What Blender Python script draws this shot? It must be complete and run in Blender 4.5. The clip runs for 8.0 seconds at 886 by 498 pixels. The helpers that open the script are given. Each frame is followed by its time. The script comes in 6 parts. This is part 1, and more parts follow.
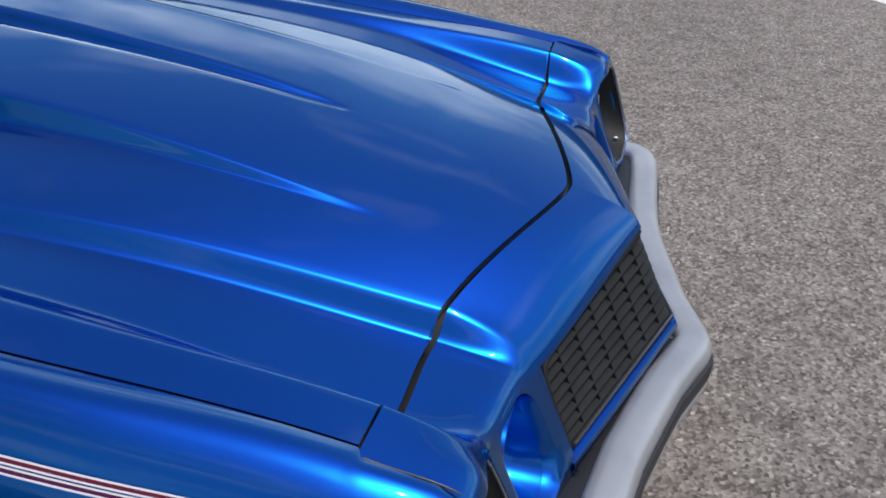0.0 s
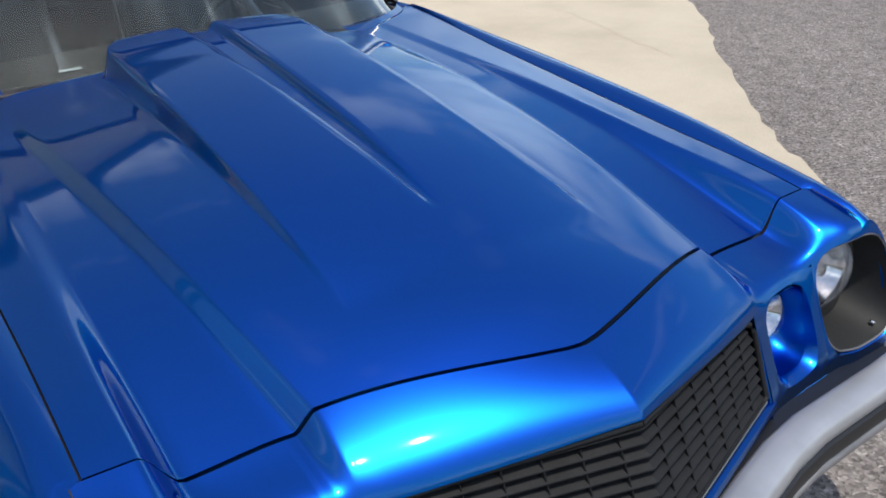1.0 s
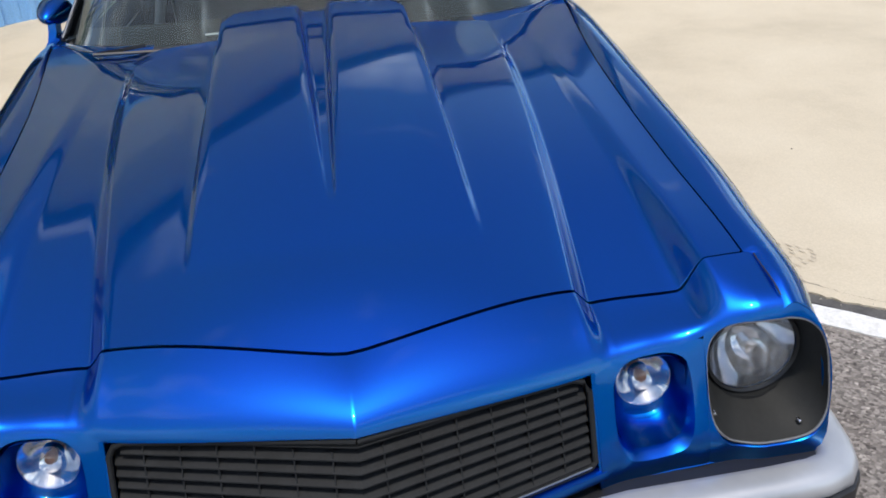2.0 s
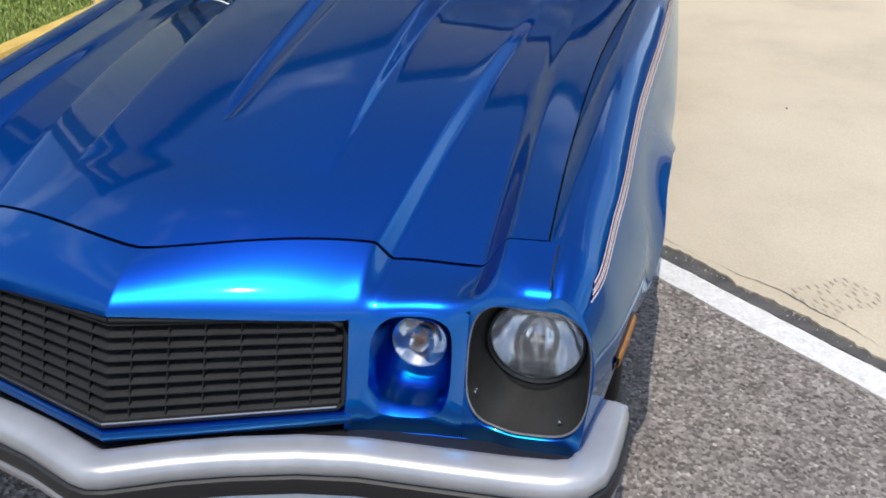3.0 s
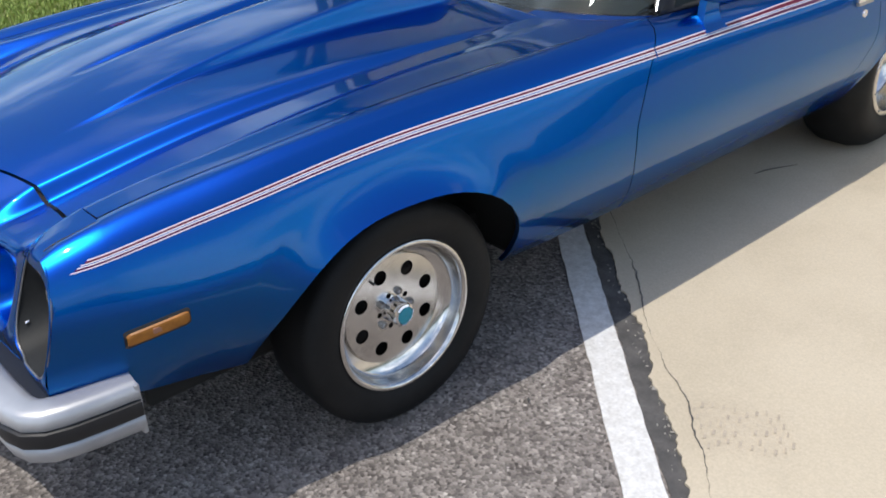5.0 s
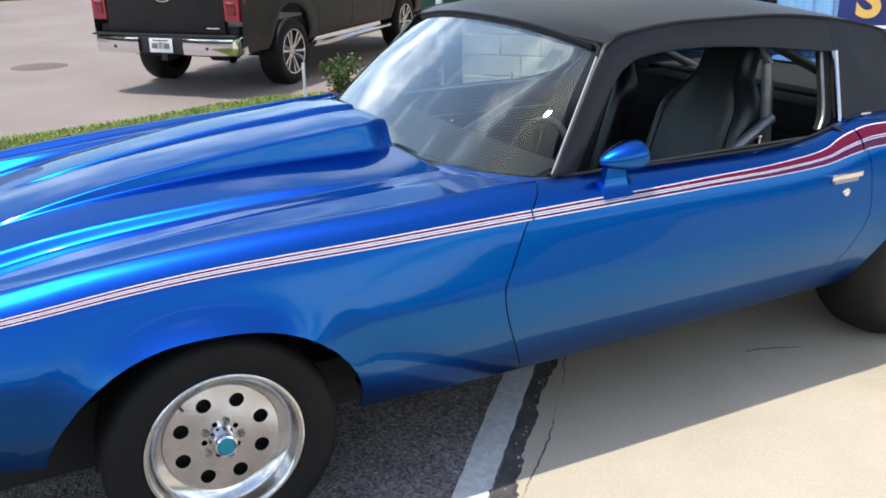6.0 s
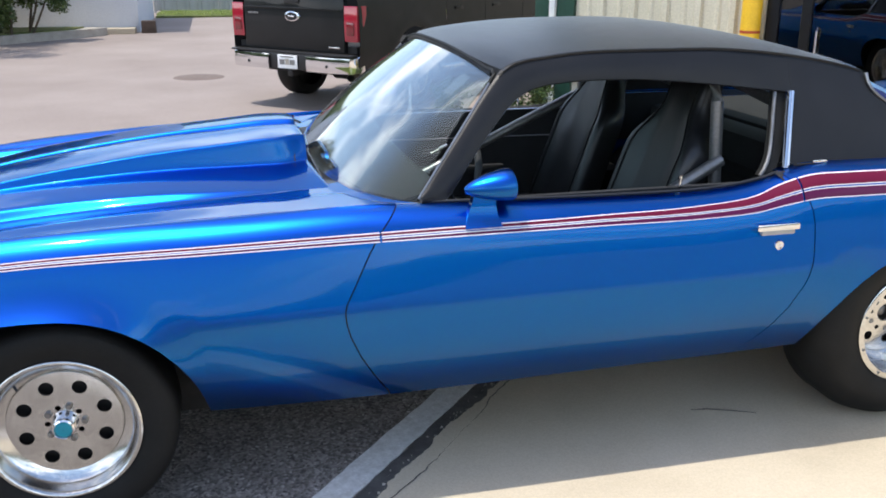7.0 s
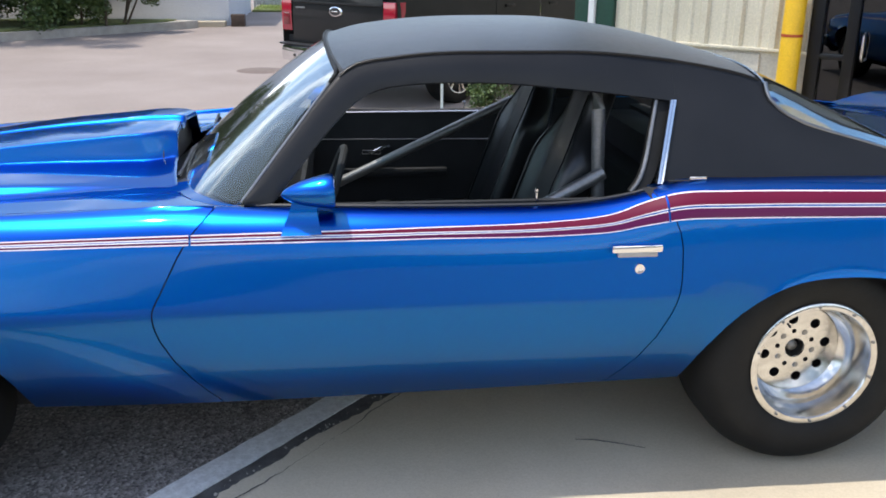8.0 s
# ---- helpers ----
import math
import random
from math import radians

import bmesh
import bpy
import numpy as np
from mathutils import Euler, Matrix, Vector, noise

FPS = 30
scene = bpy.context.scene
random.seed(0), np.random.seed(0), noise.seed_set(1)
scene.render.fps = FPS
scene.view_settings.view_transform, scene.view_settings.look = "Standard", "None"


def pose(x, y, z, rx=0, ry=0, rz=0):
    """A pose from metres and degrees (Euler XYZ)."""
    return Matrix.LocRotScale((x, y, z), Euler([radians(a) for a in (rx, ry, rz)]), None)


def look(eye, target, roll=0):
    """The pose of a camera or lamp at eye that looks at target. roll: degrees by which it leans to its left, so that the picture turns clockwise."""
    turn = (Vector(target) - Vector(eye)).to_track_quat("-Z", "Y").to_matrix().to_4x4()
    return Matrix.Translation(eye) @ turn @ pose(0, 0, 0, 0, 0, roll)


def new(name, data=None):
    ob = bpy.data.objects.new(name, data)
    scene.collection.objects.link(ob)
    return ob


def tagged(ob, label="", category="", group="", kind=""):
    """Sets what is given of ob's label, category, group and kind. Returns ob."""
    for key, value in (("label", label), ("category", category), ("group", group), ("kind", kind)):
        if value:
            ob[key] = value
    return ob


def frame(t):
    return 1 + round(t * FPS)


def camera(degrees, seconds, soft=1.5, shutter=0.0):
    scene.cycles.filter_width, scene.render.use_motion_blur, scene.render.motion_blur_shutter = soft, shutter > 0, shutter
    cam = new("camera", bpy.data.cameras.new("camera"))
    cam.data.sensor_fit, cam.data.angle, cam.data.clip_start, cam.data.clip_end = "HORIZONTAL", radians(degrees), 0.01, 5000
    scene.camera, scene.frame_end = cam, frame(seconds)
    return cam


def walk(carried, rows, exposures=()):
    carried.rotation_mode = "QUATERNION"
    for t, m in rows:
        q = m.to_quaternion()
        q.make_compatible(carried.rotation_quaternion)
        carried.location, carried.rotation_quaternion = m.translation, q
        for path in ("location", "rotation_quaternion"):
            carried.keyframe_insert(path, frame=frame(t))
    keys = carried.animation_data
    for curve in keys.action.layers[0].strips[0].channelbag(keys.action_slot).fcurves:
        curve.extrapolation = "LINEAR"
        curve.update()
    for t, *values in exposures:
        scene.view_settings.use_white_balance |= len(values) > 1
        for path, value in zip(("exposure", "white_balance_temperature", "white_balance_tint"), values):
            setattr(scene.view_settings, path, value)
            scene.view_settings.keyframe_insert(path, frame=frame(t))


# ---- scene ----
cam = camera(52.9, 8.0, 1.8)
PATH = [
    (0, (-0.945, 1.393, 1.47), (-0.524, -0.266, 0.435), 0.5),
    (0.3, (-1.14, 1.203, 1.477), (-0.451, -0.392, 0.486), 1.3),
    (0.6, (-1.371, 1.072, 1.565), (-0.301, -0.317, 0.602), -0.4),
    (0.8, (-1.54, 0.956, 1.543), (-0.225, -0.233, 0.616), -1.8),
    (1, (-1.663, 0.81, 1.521), (-0.173, -0.174, 0.62), -2.6),
    (1.2, (-1.769, 0.67, 1.528), (-0.16, -0.115, 0.638), -3.5),
    (1.5, (-1.875, 0.389, 1.527), (-0.178, -0.148, 0.613), -4.1),
    (1.7, (-1.935, 0.216, 1.558), (-0.205, -0.2, 0.645), -4.3),
    (2.8, (-2.102, -0.678, 1.518), (-0.38, -0.34, 0.56), -1.3),
    (3, (-2.06, -0.851, 1.52), (-0.351, -0.449, 0.561), -0.9),
    (3.5, (-1.928, -1.237, 1.525), (-0.27, -0.667, 0.563), 0.6),
    (4, (-1.764, -1.661, 1.571), (-0.229, -0.816, 0.607), 0.9),
    (4.2, (-1.659, -1.806, 1.566), (-0.195, -0.855, 0.589), 0.6),
    (5.3, (-1.017, -2.595, 1.57), (0.034, -1.144, 0.68), -1.5),
    (5.5, (-0.859, -2.727, 1.584), (0.124, -1.194, 0.758), -1.2),
    (6, (-0.408, -2.934, 1.602), (0.437, -1.255, 0.919), -0.9),
    (6.5, (0.044, -3.147, 1.579), (0.676, -1.354, 0.959), -1.0),
    (7, (0.495, -3.251, 1.575), (0.949, -1.406, 0.951), 0.1),
    (7.5, (0.917, -3.226, 1.577), (1.254, -1.358, 0.944), 0.4),
    (8, (1.312, -3.249, 1.569), (1.525, -1.363, 0.939), 0.5),
]
EXPOSURES = [(0.0, -0.32), (0.5, -0.18), (1.0, -0.10), (1.7, -0.02), (3.0, -0.02), (3.5, -0.18), (4.2, -0.24), (5.3, 0.06), (6.5, 0.40), (8.0, 0.42)]
walk(cam, [(t, look(eye, target, roll)) for t, eye, target, roll in PATH], EXPOSURES)

# ---- world and sun ----

world = bpy.data.worlds.new("sky")
scene.world = world
world.use_nodes = True
wn, wl = world.node_tree.nodes, world.node_tree.links
wn.clear()
w_out = wn.new("ShaderNodeOutputWorld")
w_bg = wn.new("ShaderNodeBackground")
w_sky = wn.new("ShaderNodeTexSky")
w_sky.sky_type, w_sky.sun_disc = "NISHITA", False
w_sky.sun_elevation, w_sky.sun_rotation = radians(73), radians(276)
w_sky.air_density, w_sky.dust_density = 1.0, 1.3
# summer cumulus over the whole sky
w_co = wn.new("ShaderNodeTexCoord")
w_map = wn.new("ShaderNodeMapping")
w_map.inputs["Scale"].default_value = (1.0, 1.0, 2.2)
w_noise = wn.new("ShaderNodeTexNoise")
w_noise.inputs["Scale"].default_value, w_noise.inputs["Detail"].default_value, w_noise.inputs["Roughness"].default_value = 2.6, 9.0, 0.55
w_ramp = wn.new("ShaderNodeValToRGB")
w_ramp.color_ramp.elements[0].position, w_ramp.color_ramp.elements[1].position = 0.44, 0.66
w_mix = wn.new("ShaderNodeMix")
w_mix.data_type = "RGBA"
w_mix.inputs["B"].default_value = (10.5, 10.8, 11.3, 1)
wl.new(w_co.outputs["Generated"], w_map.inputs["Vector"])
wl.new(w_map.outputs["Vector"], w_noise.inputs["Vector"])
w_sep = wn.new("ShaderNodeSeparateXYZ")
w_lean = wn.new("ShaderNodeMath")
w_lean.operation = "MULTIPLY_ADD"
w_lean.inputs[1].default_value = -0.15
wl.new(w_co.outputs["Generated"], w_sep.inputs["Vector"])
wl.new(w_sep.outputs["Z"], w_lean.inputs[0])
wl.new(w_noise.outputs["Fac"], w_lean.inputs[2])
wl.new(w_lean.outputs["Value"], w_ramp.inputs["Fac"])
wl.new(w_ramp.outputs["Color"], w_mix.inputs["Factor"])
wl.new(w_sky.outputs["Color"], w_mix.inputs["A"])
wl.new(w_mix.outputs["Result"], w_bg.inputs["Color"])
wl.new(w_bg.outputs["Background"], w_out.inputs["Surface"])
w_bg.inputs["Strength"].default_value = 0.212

sun_data = bpy.data.lights.new("sun", "SUN")
sun_data.energy, sun_data.angle, sun_data.color = 3.2, radians(0.53), (1.0, 0.95, 0.88)
sun = new("sun", sun_data)
sun.matrix_world = look((-6.0, 0.6, 20.0), (0, 0, 0))

# ---- materials ----


def material(name, color, rough=0.5, metal=0.0, **more):
    """A Principled material; more sets further inputs by name with spaces as underscores."""
    m = bpy.data.materials.new(name)
    m.use_nodes = True
    b = m.node_tree.nodes["Principled BSDF"]
    b.inputs["Base Color"].default_value = (*color, 1)
    b.inputs["Roughness"].default_value, b.inputs["Metallic"].default_value = rough, metal
    for key, value in more.items():
        b.inputs[key.replace("_", " ")].default_value = value
    return m


def noise_node(m, scale, detail=4.0, rough=0.55, stretch=(1, 1, 1)):
    n, l = m.node_tree.nodes, m.node_tree.links
    co, mp, tx = n.new("ShaderNodeTexCoord"), n.new("ShaderNodeMapping"), n.new("ShaderNodeTexNoise")
    mp.inputs["Scale"].default_value = stretch
    tx.inputs["Scale"].default_value, tx.inputs["Detail"].default_value, tx.inputs["Roughness"].default_value = scale, detail, rough
    l.new(co.outputs["Object"], mp.inputs["Vector"])
    l.new(mp.outputs["Vector"], tx.inputs["Vector"])
    return tx


def ramp_node(m, source, stops):
    r = m.node_tree.nodes.new("ShaderNodeValToRGB")
    r.color_ramp.elements[0].position, r.color_ramp.elements[0].color = stops[0][0], (*stops[0][1], 1)
    r.color_ramp.elements[1].position, r.color_ramp.elements[1].color = stops[-1][0], (*stops[-1][1], 1)
    for p, c in stops[1:-1]:
        r.color_ramp.elements.new(p).color = (*c, 1)
    m.node_tree.links.new(source, r.inputs["Fac"])
    return r


def mix_node(m, a, b, factor, kind="MIX"):
    x = m.node_tree.nodes.new("ShaderNodeMix")
    x.data_type, x.blend_type = "RGBA", kind
    for socket, value in ((x.inputs["A"], a), (x.inputs["B"], b), (x.inputs["Factor"], factor)):
        if isinstance(value, bpy.types.NodeSocket):
            m.node_tree.links.new(value, socket)
        elif isinstance(value, tuple):
            socket.default_value = (*value, 1)
        else:
            socket.default_value = value
    return x


def put(m, socket, name):
    m.node_tree.links.new(socket, m.node_tree.nodes["Principled BSDF"].inputs[name])


def bump(m, source, strength, distance):
    b = m.node_tree.nodes.new("ShaderNodeBump")
    b.inputs["Strength"].default_value, b.inputs["Distance"].default_value = strength, distance
    m.node_tree.links.new(source, b.inputs["Height"])
    put(m, b.outputs["Normal"], "Normal")


def mottled(name, dark, light, scale, rough, fine=60.0, depth=0.002, strength=0.4, metal=0.0, **more):
    """A surface with blotches at one scale and grain with relief at another."""
    m = material(name, light, rough, metal, **more)
    big, small = noise_node(m, scale), noise_node(m, fine, 3.0)
    base = ramp_node(m, big.outputs["Fac"], [(0.3, dark), (0.7, light)])
    grain = ramp_node(m, small.outputs["Fac"], [(0.3, (0.80, 0.80, 0.80)), (0.7, (1.0, 1.0, 1.0))])
    put(m, mix_node(m, base.outputs["Color"], grain.outputs["Color"], 1.0, "MULTIPLY").outputs["Result"], "Base Color")
    bump(m, small.outputs["Fac"], strength, depth)
    return m


# blue metal-flake paint: a broad soft flake lobe, a tighter cyan one, and clear lacquer on top
M_BLUE = bpy.data.materials.new("blue_metallic_paint")
M_BLUE.use_nodes = True
pn, pl = M_BLUE.node_tree.nodes, M_BLUE.node_tree.links
pn.remove(pn["Principled BSDF"])
flake = noise_node(M_BLUE, 900.0, 1.0)
flake_tone = ramp_node(M_BLUE, flake.outputs["Fac"], [(0.35, (0.001, 0.013, 0.300)), (0.65, (0.002, 0.021, 0.400))])
peel = noise_node(M_BLUE, 2.2, 2.0)
peel_b = pn.new("ShaderNodeBump")
peel_b.inputs["Strength"].default_value, peel_b.inputs["Distance"].default_value = 0.10, 0.01
pl.new(peel.outputs["Fac"], peel_b.inputs["Height"])
p_soft, p_tight, p_coat = (pn.new("ShaderNodeBsdfGlossy") for _ in range(3))
p_soft.distribution, p_soft.inputs["Roughness"].default_value = "BECKMANN", 0.47
p_tight.distribution, p_tight.inputs["Roughness"].default_value = "BECKMANN", 0.345
p_coat.distribution, p_coat.inputs["Roughness"].default_value = "GGX", 0.05
p_tight.inputs["Color"].default_value = (0.0, 0.58, 0.62, 1)
p_coat.inputs["Color"].default_value = (0.82, 0.94, 1.0, 1)
pl.new(flake_tone.outputs["Color"], p_soft.inputs["Color"])
pl.new(peel_b.outputs["Normal"], p_coat.inputs["Normal"])
p_base, p_all, p_edge, p_power, p_scale = pn.new("ShaderNodeMixShader"), pn.new("ShaderNodeMixShader"), pn.new("ShaderNodeLayerWeight"), pn.new("ShaderNodeMath"), pn.new("ShaderNodeMath")
p_base.inputs["Fac"].default_value = 0.152
p_edge.inputs["Blend"].default_value = 0.5
p_power.operation, p_power.inputs[1].default_value = "POWER", 4.3
p_scale.operation, p_scale.inputs[1].default_value, p_scale.inputs[2].default_value = "MULTIPLY_ADD", 0.85, 0.022
pl.new(peel_b.outputs["Normal"], p_edge.inputs["Normal"])
pl.new(p_edge.outputs["Facing"], p_power.inputs[0])
pl.new(p_power.outputs["Value"], p_scale.inputs[0])
pl.new(p_soft.outputs["BSDF"], p_base.inputs[1])
pl.new(p_tight.outputs["BSDF"], p_base.inputs[2])
pl.new(p_scale.outputs["Value"], p_all.inputs["Fac"])
pl.new(p_base.outputs["Shader"], p_all.inputs[1])
pl.new(p_coat.outputs["BSDF"], p_all.inputs[2])
pl.new(p_all.outputs["Shader"], pn["Material Output"].inputs["Surface"])

M_CHROME = material("chrome", (0.80, 0.80, 0.82), 0.07, 1.0)
M_TRIM = material("dull_bright_trim", (0.30, 0.295, 0.29), 0.30, 1.0)
M_DULL = mottled("dull_cast_metal", (0.16, 0.155, 0.15), (0.26, 0.25, 0.24), 30.0, 0.45, 120, 0.0004, 0.2, 0.8)
M_BUMPER = mottled("bumper_silver", (0.40, 0.405, 0.415), (0.50, 0.505, 0.515), 3.0, 0.36, 9, 0.0001, 0.02, 0.5)
M_ALLOY = mottled("polished_alloy", (0.66, 0.645, 0.62), (0.80, 0.785, 0.76), 14.0, 0.17, 90, 0.0005, 0.15, 1.0)
M_RUBBER = mottled("tyre_rubber", (0.008, 0.008, 0.008), (0.014, 0.014, 0.0135), 8.0, 0.6, 120, 0.001, 0.3, Specular_IOR_Level=0.22)
M_BLACK = material("black_trim", (0.012, 0.012, 0.013), 0.45)
M_GRILLE = mottled("black_grille_plastic", (0.009, 0.0095, 0.010), (0.015, 0.016, 0.017), 20.0, 0.62, 160, 0.0005, 0.2, Specular_IOR_Level=0.25)
M_BEZEL = mottled("grey_bezel_paint", (0.015, 0.0155, 0.015), (0.021, 0.0215, 0.0205), 12.0, 0.60, 120, 0.0004, 0.2, Specular_IOR_Level=0.3)
M_VINYL = mottled("black_vinyl", (0.008, 0.0083, 0.0095), (0.014, 0.0143, 0.016), 4.0, 0.38, 420, 0.0010, 0.4, Specular_IOR_Level=0.30, Sheen_Weight=0.34, Sheen_Roughness=0.30, Sheen_Tint=(0.85, 0.92, 1.0, 1))
M_CABIN = mottled("black_cabin_trim", (0.022, 0.023, 0.025), (0.034, 0.035, 0.038), 6.0, 0.75, 200, 0.0001, 0.05, Specular_IOR_Level=0.3)
M_DASH = mottled("black_dashboard_pad", (0.012, 0.012, 0.013), (0.016, 0.016, 0.017), 3.0, 0.8, 8, 0.0001, 0.02)
M_SEAT = mottled("black_seat_vinyl", (0.013, 0.0135, 0.015), (0.021, 0.0215, 0.023), 6.0, 0.36, 240, 0.0002, 0.06, Specular_IOR_Level=0.55)
M_BAR = mottled("grey_painted_tube", (0.22, 0.22, 0.22), (0.30, 0.30, 0.30), 12.0, 0.32, 100, 0.0004, 0.2, 0.6)


def thin_glass(name, tint, rough=0.0, ior=1.5, steep=4.0, gain=1.0):
    """Thin clear glass: lets light straight through and mirrors by Fresnel."""
    m = bpy.data.materials.new(name)
    m.use_nodes = True
    n, l = m.node_tree.nodes, m.node_tree.links
    n.remove(n["Principled BSDF"])
    clear, gloss, mix = n.new("ShaderNodeBsdfTransparent"), n.new("ShaderNodeBsdfGlossy"), n.new("ShaderNodeMixShader")
    edge, power, scale = n.new("ShaderNodeLayerWeight"), n.new("ShaderNodeMath"), n.new("ShaderNodeMath")
    f0 = ((ior - 1) / (ior + 1)) ** 2
    gloss.distribution = "BECKMANN"
    clear.inputs["Color"].default_value, gloss.inputs["Roughness"].default_value = (*tint, 1), rough
    edge.inputs["Blend"].default_value = 0.5
    power.operation, power.inputs[1].default_value = "POWER", steep
    scale.operation, scale.inputs[1].default_value, scale.inputs[2].default_value = "MULTIPLY_ADD", gain * (1 - f0), f0
    l.new(edge.outputs["Facing"], power.inputs[0])
    l.new(power.outputs["Value"], scale.inputs[0])
    l.new(scale.outputs["Value"], mix.inputs["Fac"])
    l.new(clear.outputs["BSDF"], mix.inputs[1])
    l.new(gloss.outputs["BSDF"], mix.inputs[2])
    l.new(mix.outputs["Shader"], n["Material Output"].inputs["Surface"])
    return m


# pale diffuse streaks paint in smears and the clouds' streaky reflections
M_SCREEN = thin_glass("streaked_glass", (0.80, 0.88, 0.86), 0.06, 1.25, 3.0, 1.6)
sn, sl = M_SCREEN.node_tree.nodes, M_SCREEN.node_tree.links
s_streak = noise_node(M_SCREEN, 2.4, 3.0, 0.55, (0.9, 6.5, 0.9))
s_streak.inputs["Distortion"].default_value = 0.4
s_amount = ramp_node(M_SCREEN, s_streak.outputs["Fac"], [(0.40, (0.005, 0.005, 0.005)), (0.54, (0.010, 0.010, 0.010)), (0.62, (0.024, 0.024, 0.024)), (0.72, (0.085, 0.085, 0.085))])
s_haze, s_mix = sn.new("ShaderNodeBsdfDiffuse"), sn.new("ShaderNodeMixShader")
s_haze.inputs["Color"].default_value = (0.62, 0.68, 0.68, 1)
s_clean = sn["Material Output"].inputs["Surface"].links[0].from_socket
sl.new(s_amount.outputs["Color"], s_mix.inputs["Fac"])
sl.new(s_clean, s_mix.inputs[1])
sl.new(s_haze.outputs["BSDF"], s_mix.inputs[2])
sl.new(s_mix.outputs["Shader"], sn["Material Output"].inputs["Surface"])
M_LENS = thin_glass("lamp_glass", (0.93, 0.95, 0.96), 0.05, 1.7)
# pressed flutes scatter light; mixed-in white stands in for the reflector's sun glare
M_FLUTED = thin_glass("fluted_glass", (0.95, 0.96, 0.97), 0.06, 1.7)
fn, fl = M_FLUTED.node_tree.nodes, M_FLUTED.node_tree.links
f_wave = noise_node(M_FLUTED, 60.0, 1.0, 0.5, (1.0, 1.0, 0.12))
f_amount = ramp_node(M_FLUTED, f_wave.outputs["Fac"], [(0.40, (0.05, 0.05, 0.05)), (0.66, (0.20, 0.20, 0.20))])
f_glare, f_mix = fn.new("ShaderNodeBsdfDiffuse"), fn.new("ShaderNodeMixShader")
f_glare.inputs["Color"].default_value = (0.94, 0.95, 0.96, 1)
f_clean = fn["Material Output"].inputs["Surface"].links[0].from_socket
fl.new(f_amount.outputs["Color"], f_mix.inputs["Fac"])
fl.new(f_clean, f_mix.inputs[1])
fl.new(f_glare.outputs["BSDF"], f_mix.inputs[2])
fl.new(f_mix.outputs["Shader"], fn["Material Output"].inputs["Surface"])
M_MIRROR = mottled("lamp_reflector", (0.70, 0.70, 0.71), (0.82, 0.82, 0.83), 25.0, 0.10, 60, 0.0004, 0.05, 0.95)
M_AMBER = mottled("amber_plastic", (0.26, 0.095, 0.010), (0.42, 0.16, 0.02), 25.0, 0.42, 120, 0.001, 0.3)
M_ORANGE = material("orange_bulb", (0.32, 0.15, 0.09), 0.3)
M_RED = material("crimson_stripe", (0.120, 0.004, 0.026), 0.40, 0.0, Specular_IOR_Level=0.2, Coat_Weight=0.15, Coat_Roughness=0.03)
M_MAROON = material("maroon_stripe", (0.080, 0.004, 0.045), 0.40, 0.0, Specular_IOR_Level=0.2, Coat_Weight=0.15, Coat_Roughness=0.03)
M_WHITE = material("white_stripe", (0.78, 0.76, 0.78), 0.35, 0.0, Coat_Weight=1.0, Coat_Roughness=0.03)
M_TEAL = material("teal_cap", (0.01, 0.25, 0.33), 0.3)
M_UNDER = mottled("dark_underside", (0.011, 0.011, 0.011), (0.018, 0.018, 0.017), 5.0, 0.85, 80, 0.002, 0.3)

# ---- helpers for shapes ----


def smooth_curve(points):
    """A function through the points (x, value), with smooth tangents."""
    xs, vs = np.array([p[0] for p in points], float), np.array([p[1] for p in points], float)
    steps = np.diff(vs) / np.diff(xs)
    tang = np.concatenate([[steps[0]], np.where(steps[1:] * steps[:-1] > 0, (steps[1:] + steps[:-1]) / 2, 0.0), [steps[-1]]])

    def value(x):
        x = min(max(x, xs[0]), xs[-1])
        k = min(int(np.searchsorted(xs, x, "right")) - 1, len(xs) - 2)
        w = xs[k + 1] - xs[k]
        s = (x - xs[k]) / w
        return float(vs[k] * (1 + 2 * s) * (1 - s) ** 2 + vs[k + 1] * s * s * (3 - 2 * s) + w * tang[k] * s * (1 - s) ** 2 + w * tang[k + 1] * s * s * (s - 1))

    return value


def ease(a, b, x):
    s = min(max((x - a) / (b - a), 0.0), 1.0)
    return s * s * (3 - 2 * s)


def lerp(a, b, s):
    return a + (b - a) * s


def sheet(rows, closed=False):
    """A bmesh from rows of points, as quads; closed joins each row's end to its start."""
    bm = bmesh.new()
    vs = [[bm.verts.new(p) for p in row] for row in rows]
    for a, b in zip(vs, vs[1:]):
        n = len(a)
        for i in range(n if closed else n - 1):
            j = (i + 1) % n
            quad = [a[i], a[j], b[j], b[i]]
            if len({v.co.to_tuple(6) for v in quad}) > 2:
                bm.faces.new(quad)
    bmesh.ops.remove_doubles(bm, verts=bm.verts, dist=1e-5)
    bmesh.ops.recalc_face_normals(bm, faces=bm.faces)
    return bm


def grid(f, nu, nv):
    return sheet([[f(i / nu, j / nv) for j in range(nv + 1)] for i in range(nu + 1)])


def lathe(profile, n=48):
    """Turned about the y axis: profile of (radius, y)."""
    return sheet([[(r * math.cos(2 * math.pi * k / n), y, r * math.sin(2 * math.pi * k / n)) for k in range(n)] for r, y in profile], closed=True)


def box(x0, y0, z0, x1, y1, z1, bevel=0.0, seg=2):
    bm = bmesh.new()
    bmesh.ops.create_cube(bm, size=1)
    bmesh.ops.transform(bm, verts=bm.verts, matrix=Matrix.LocRotScale(((x0 + x1) / 2, (y0 + y1) / 2, (z0 + z1) / 2), None, (x1 - x0, y1 - y0, z1 - z0)))
    if bevel:
        bmesh.ops.bevel(bm, geom=list(bm.edges), offset=bevel, segments=seg, affect="EDGES", profile=0.6)
    return bm


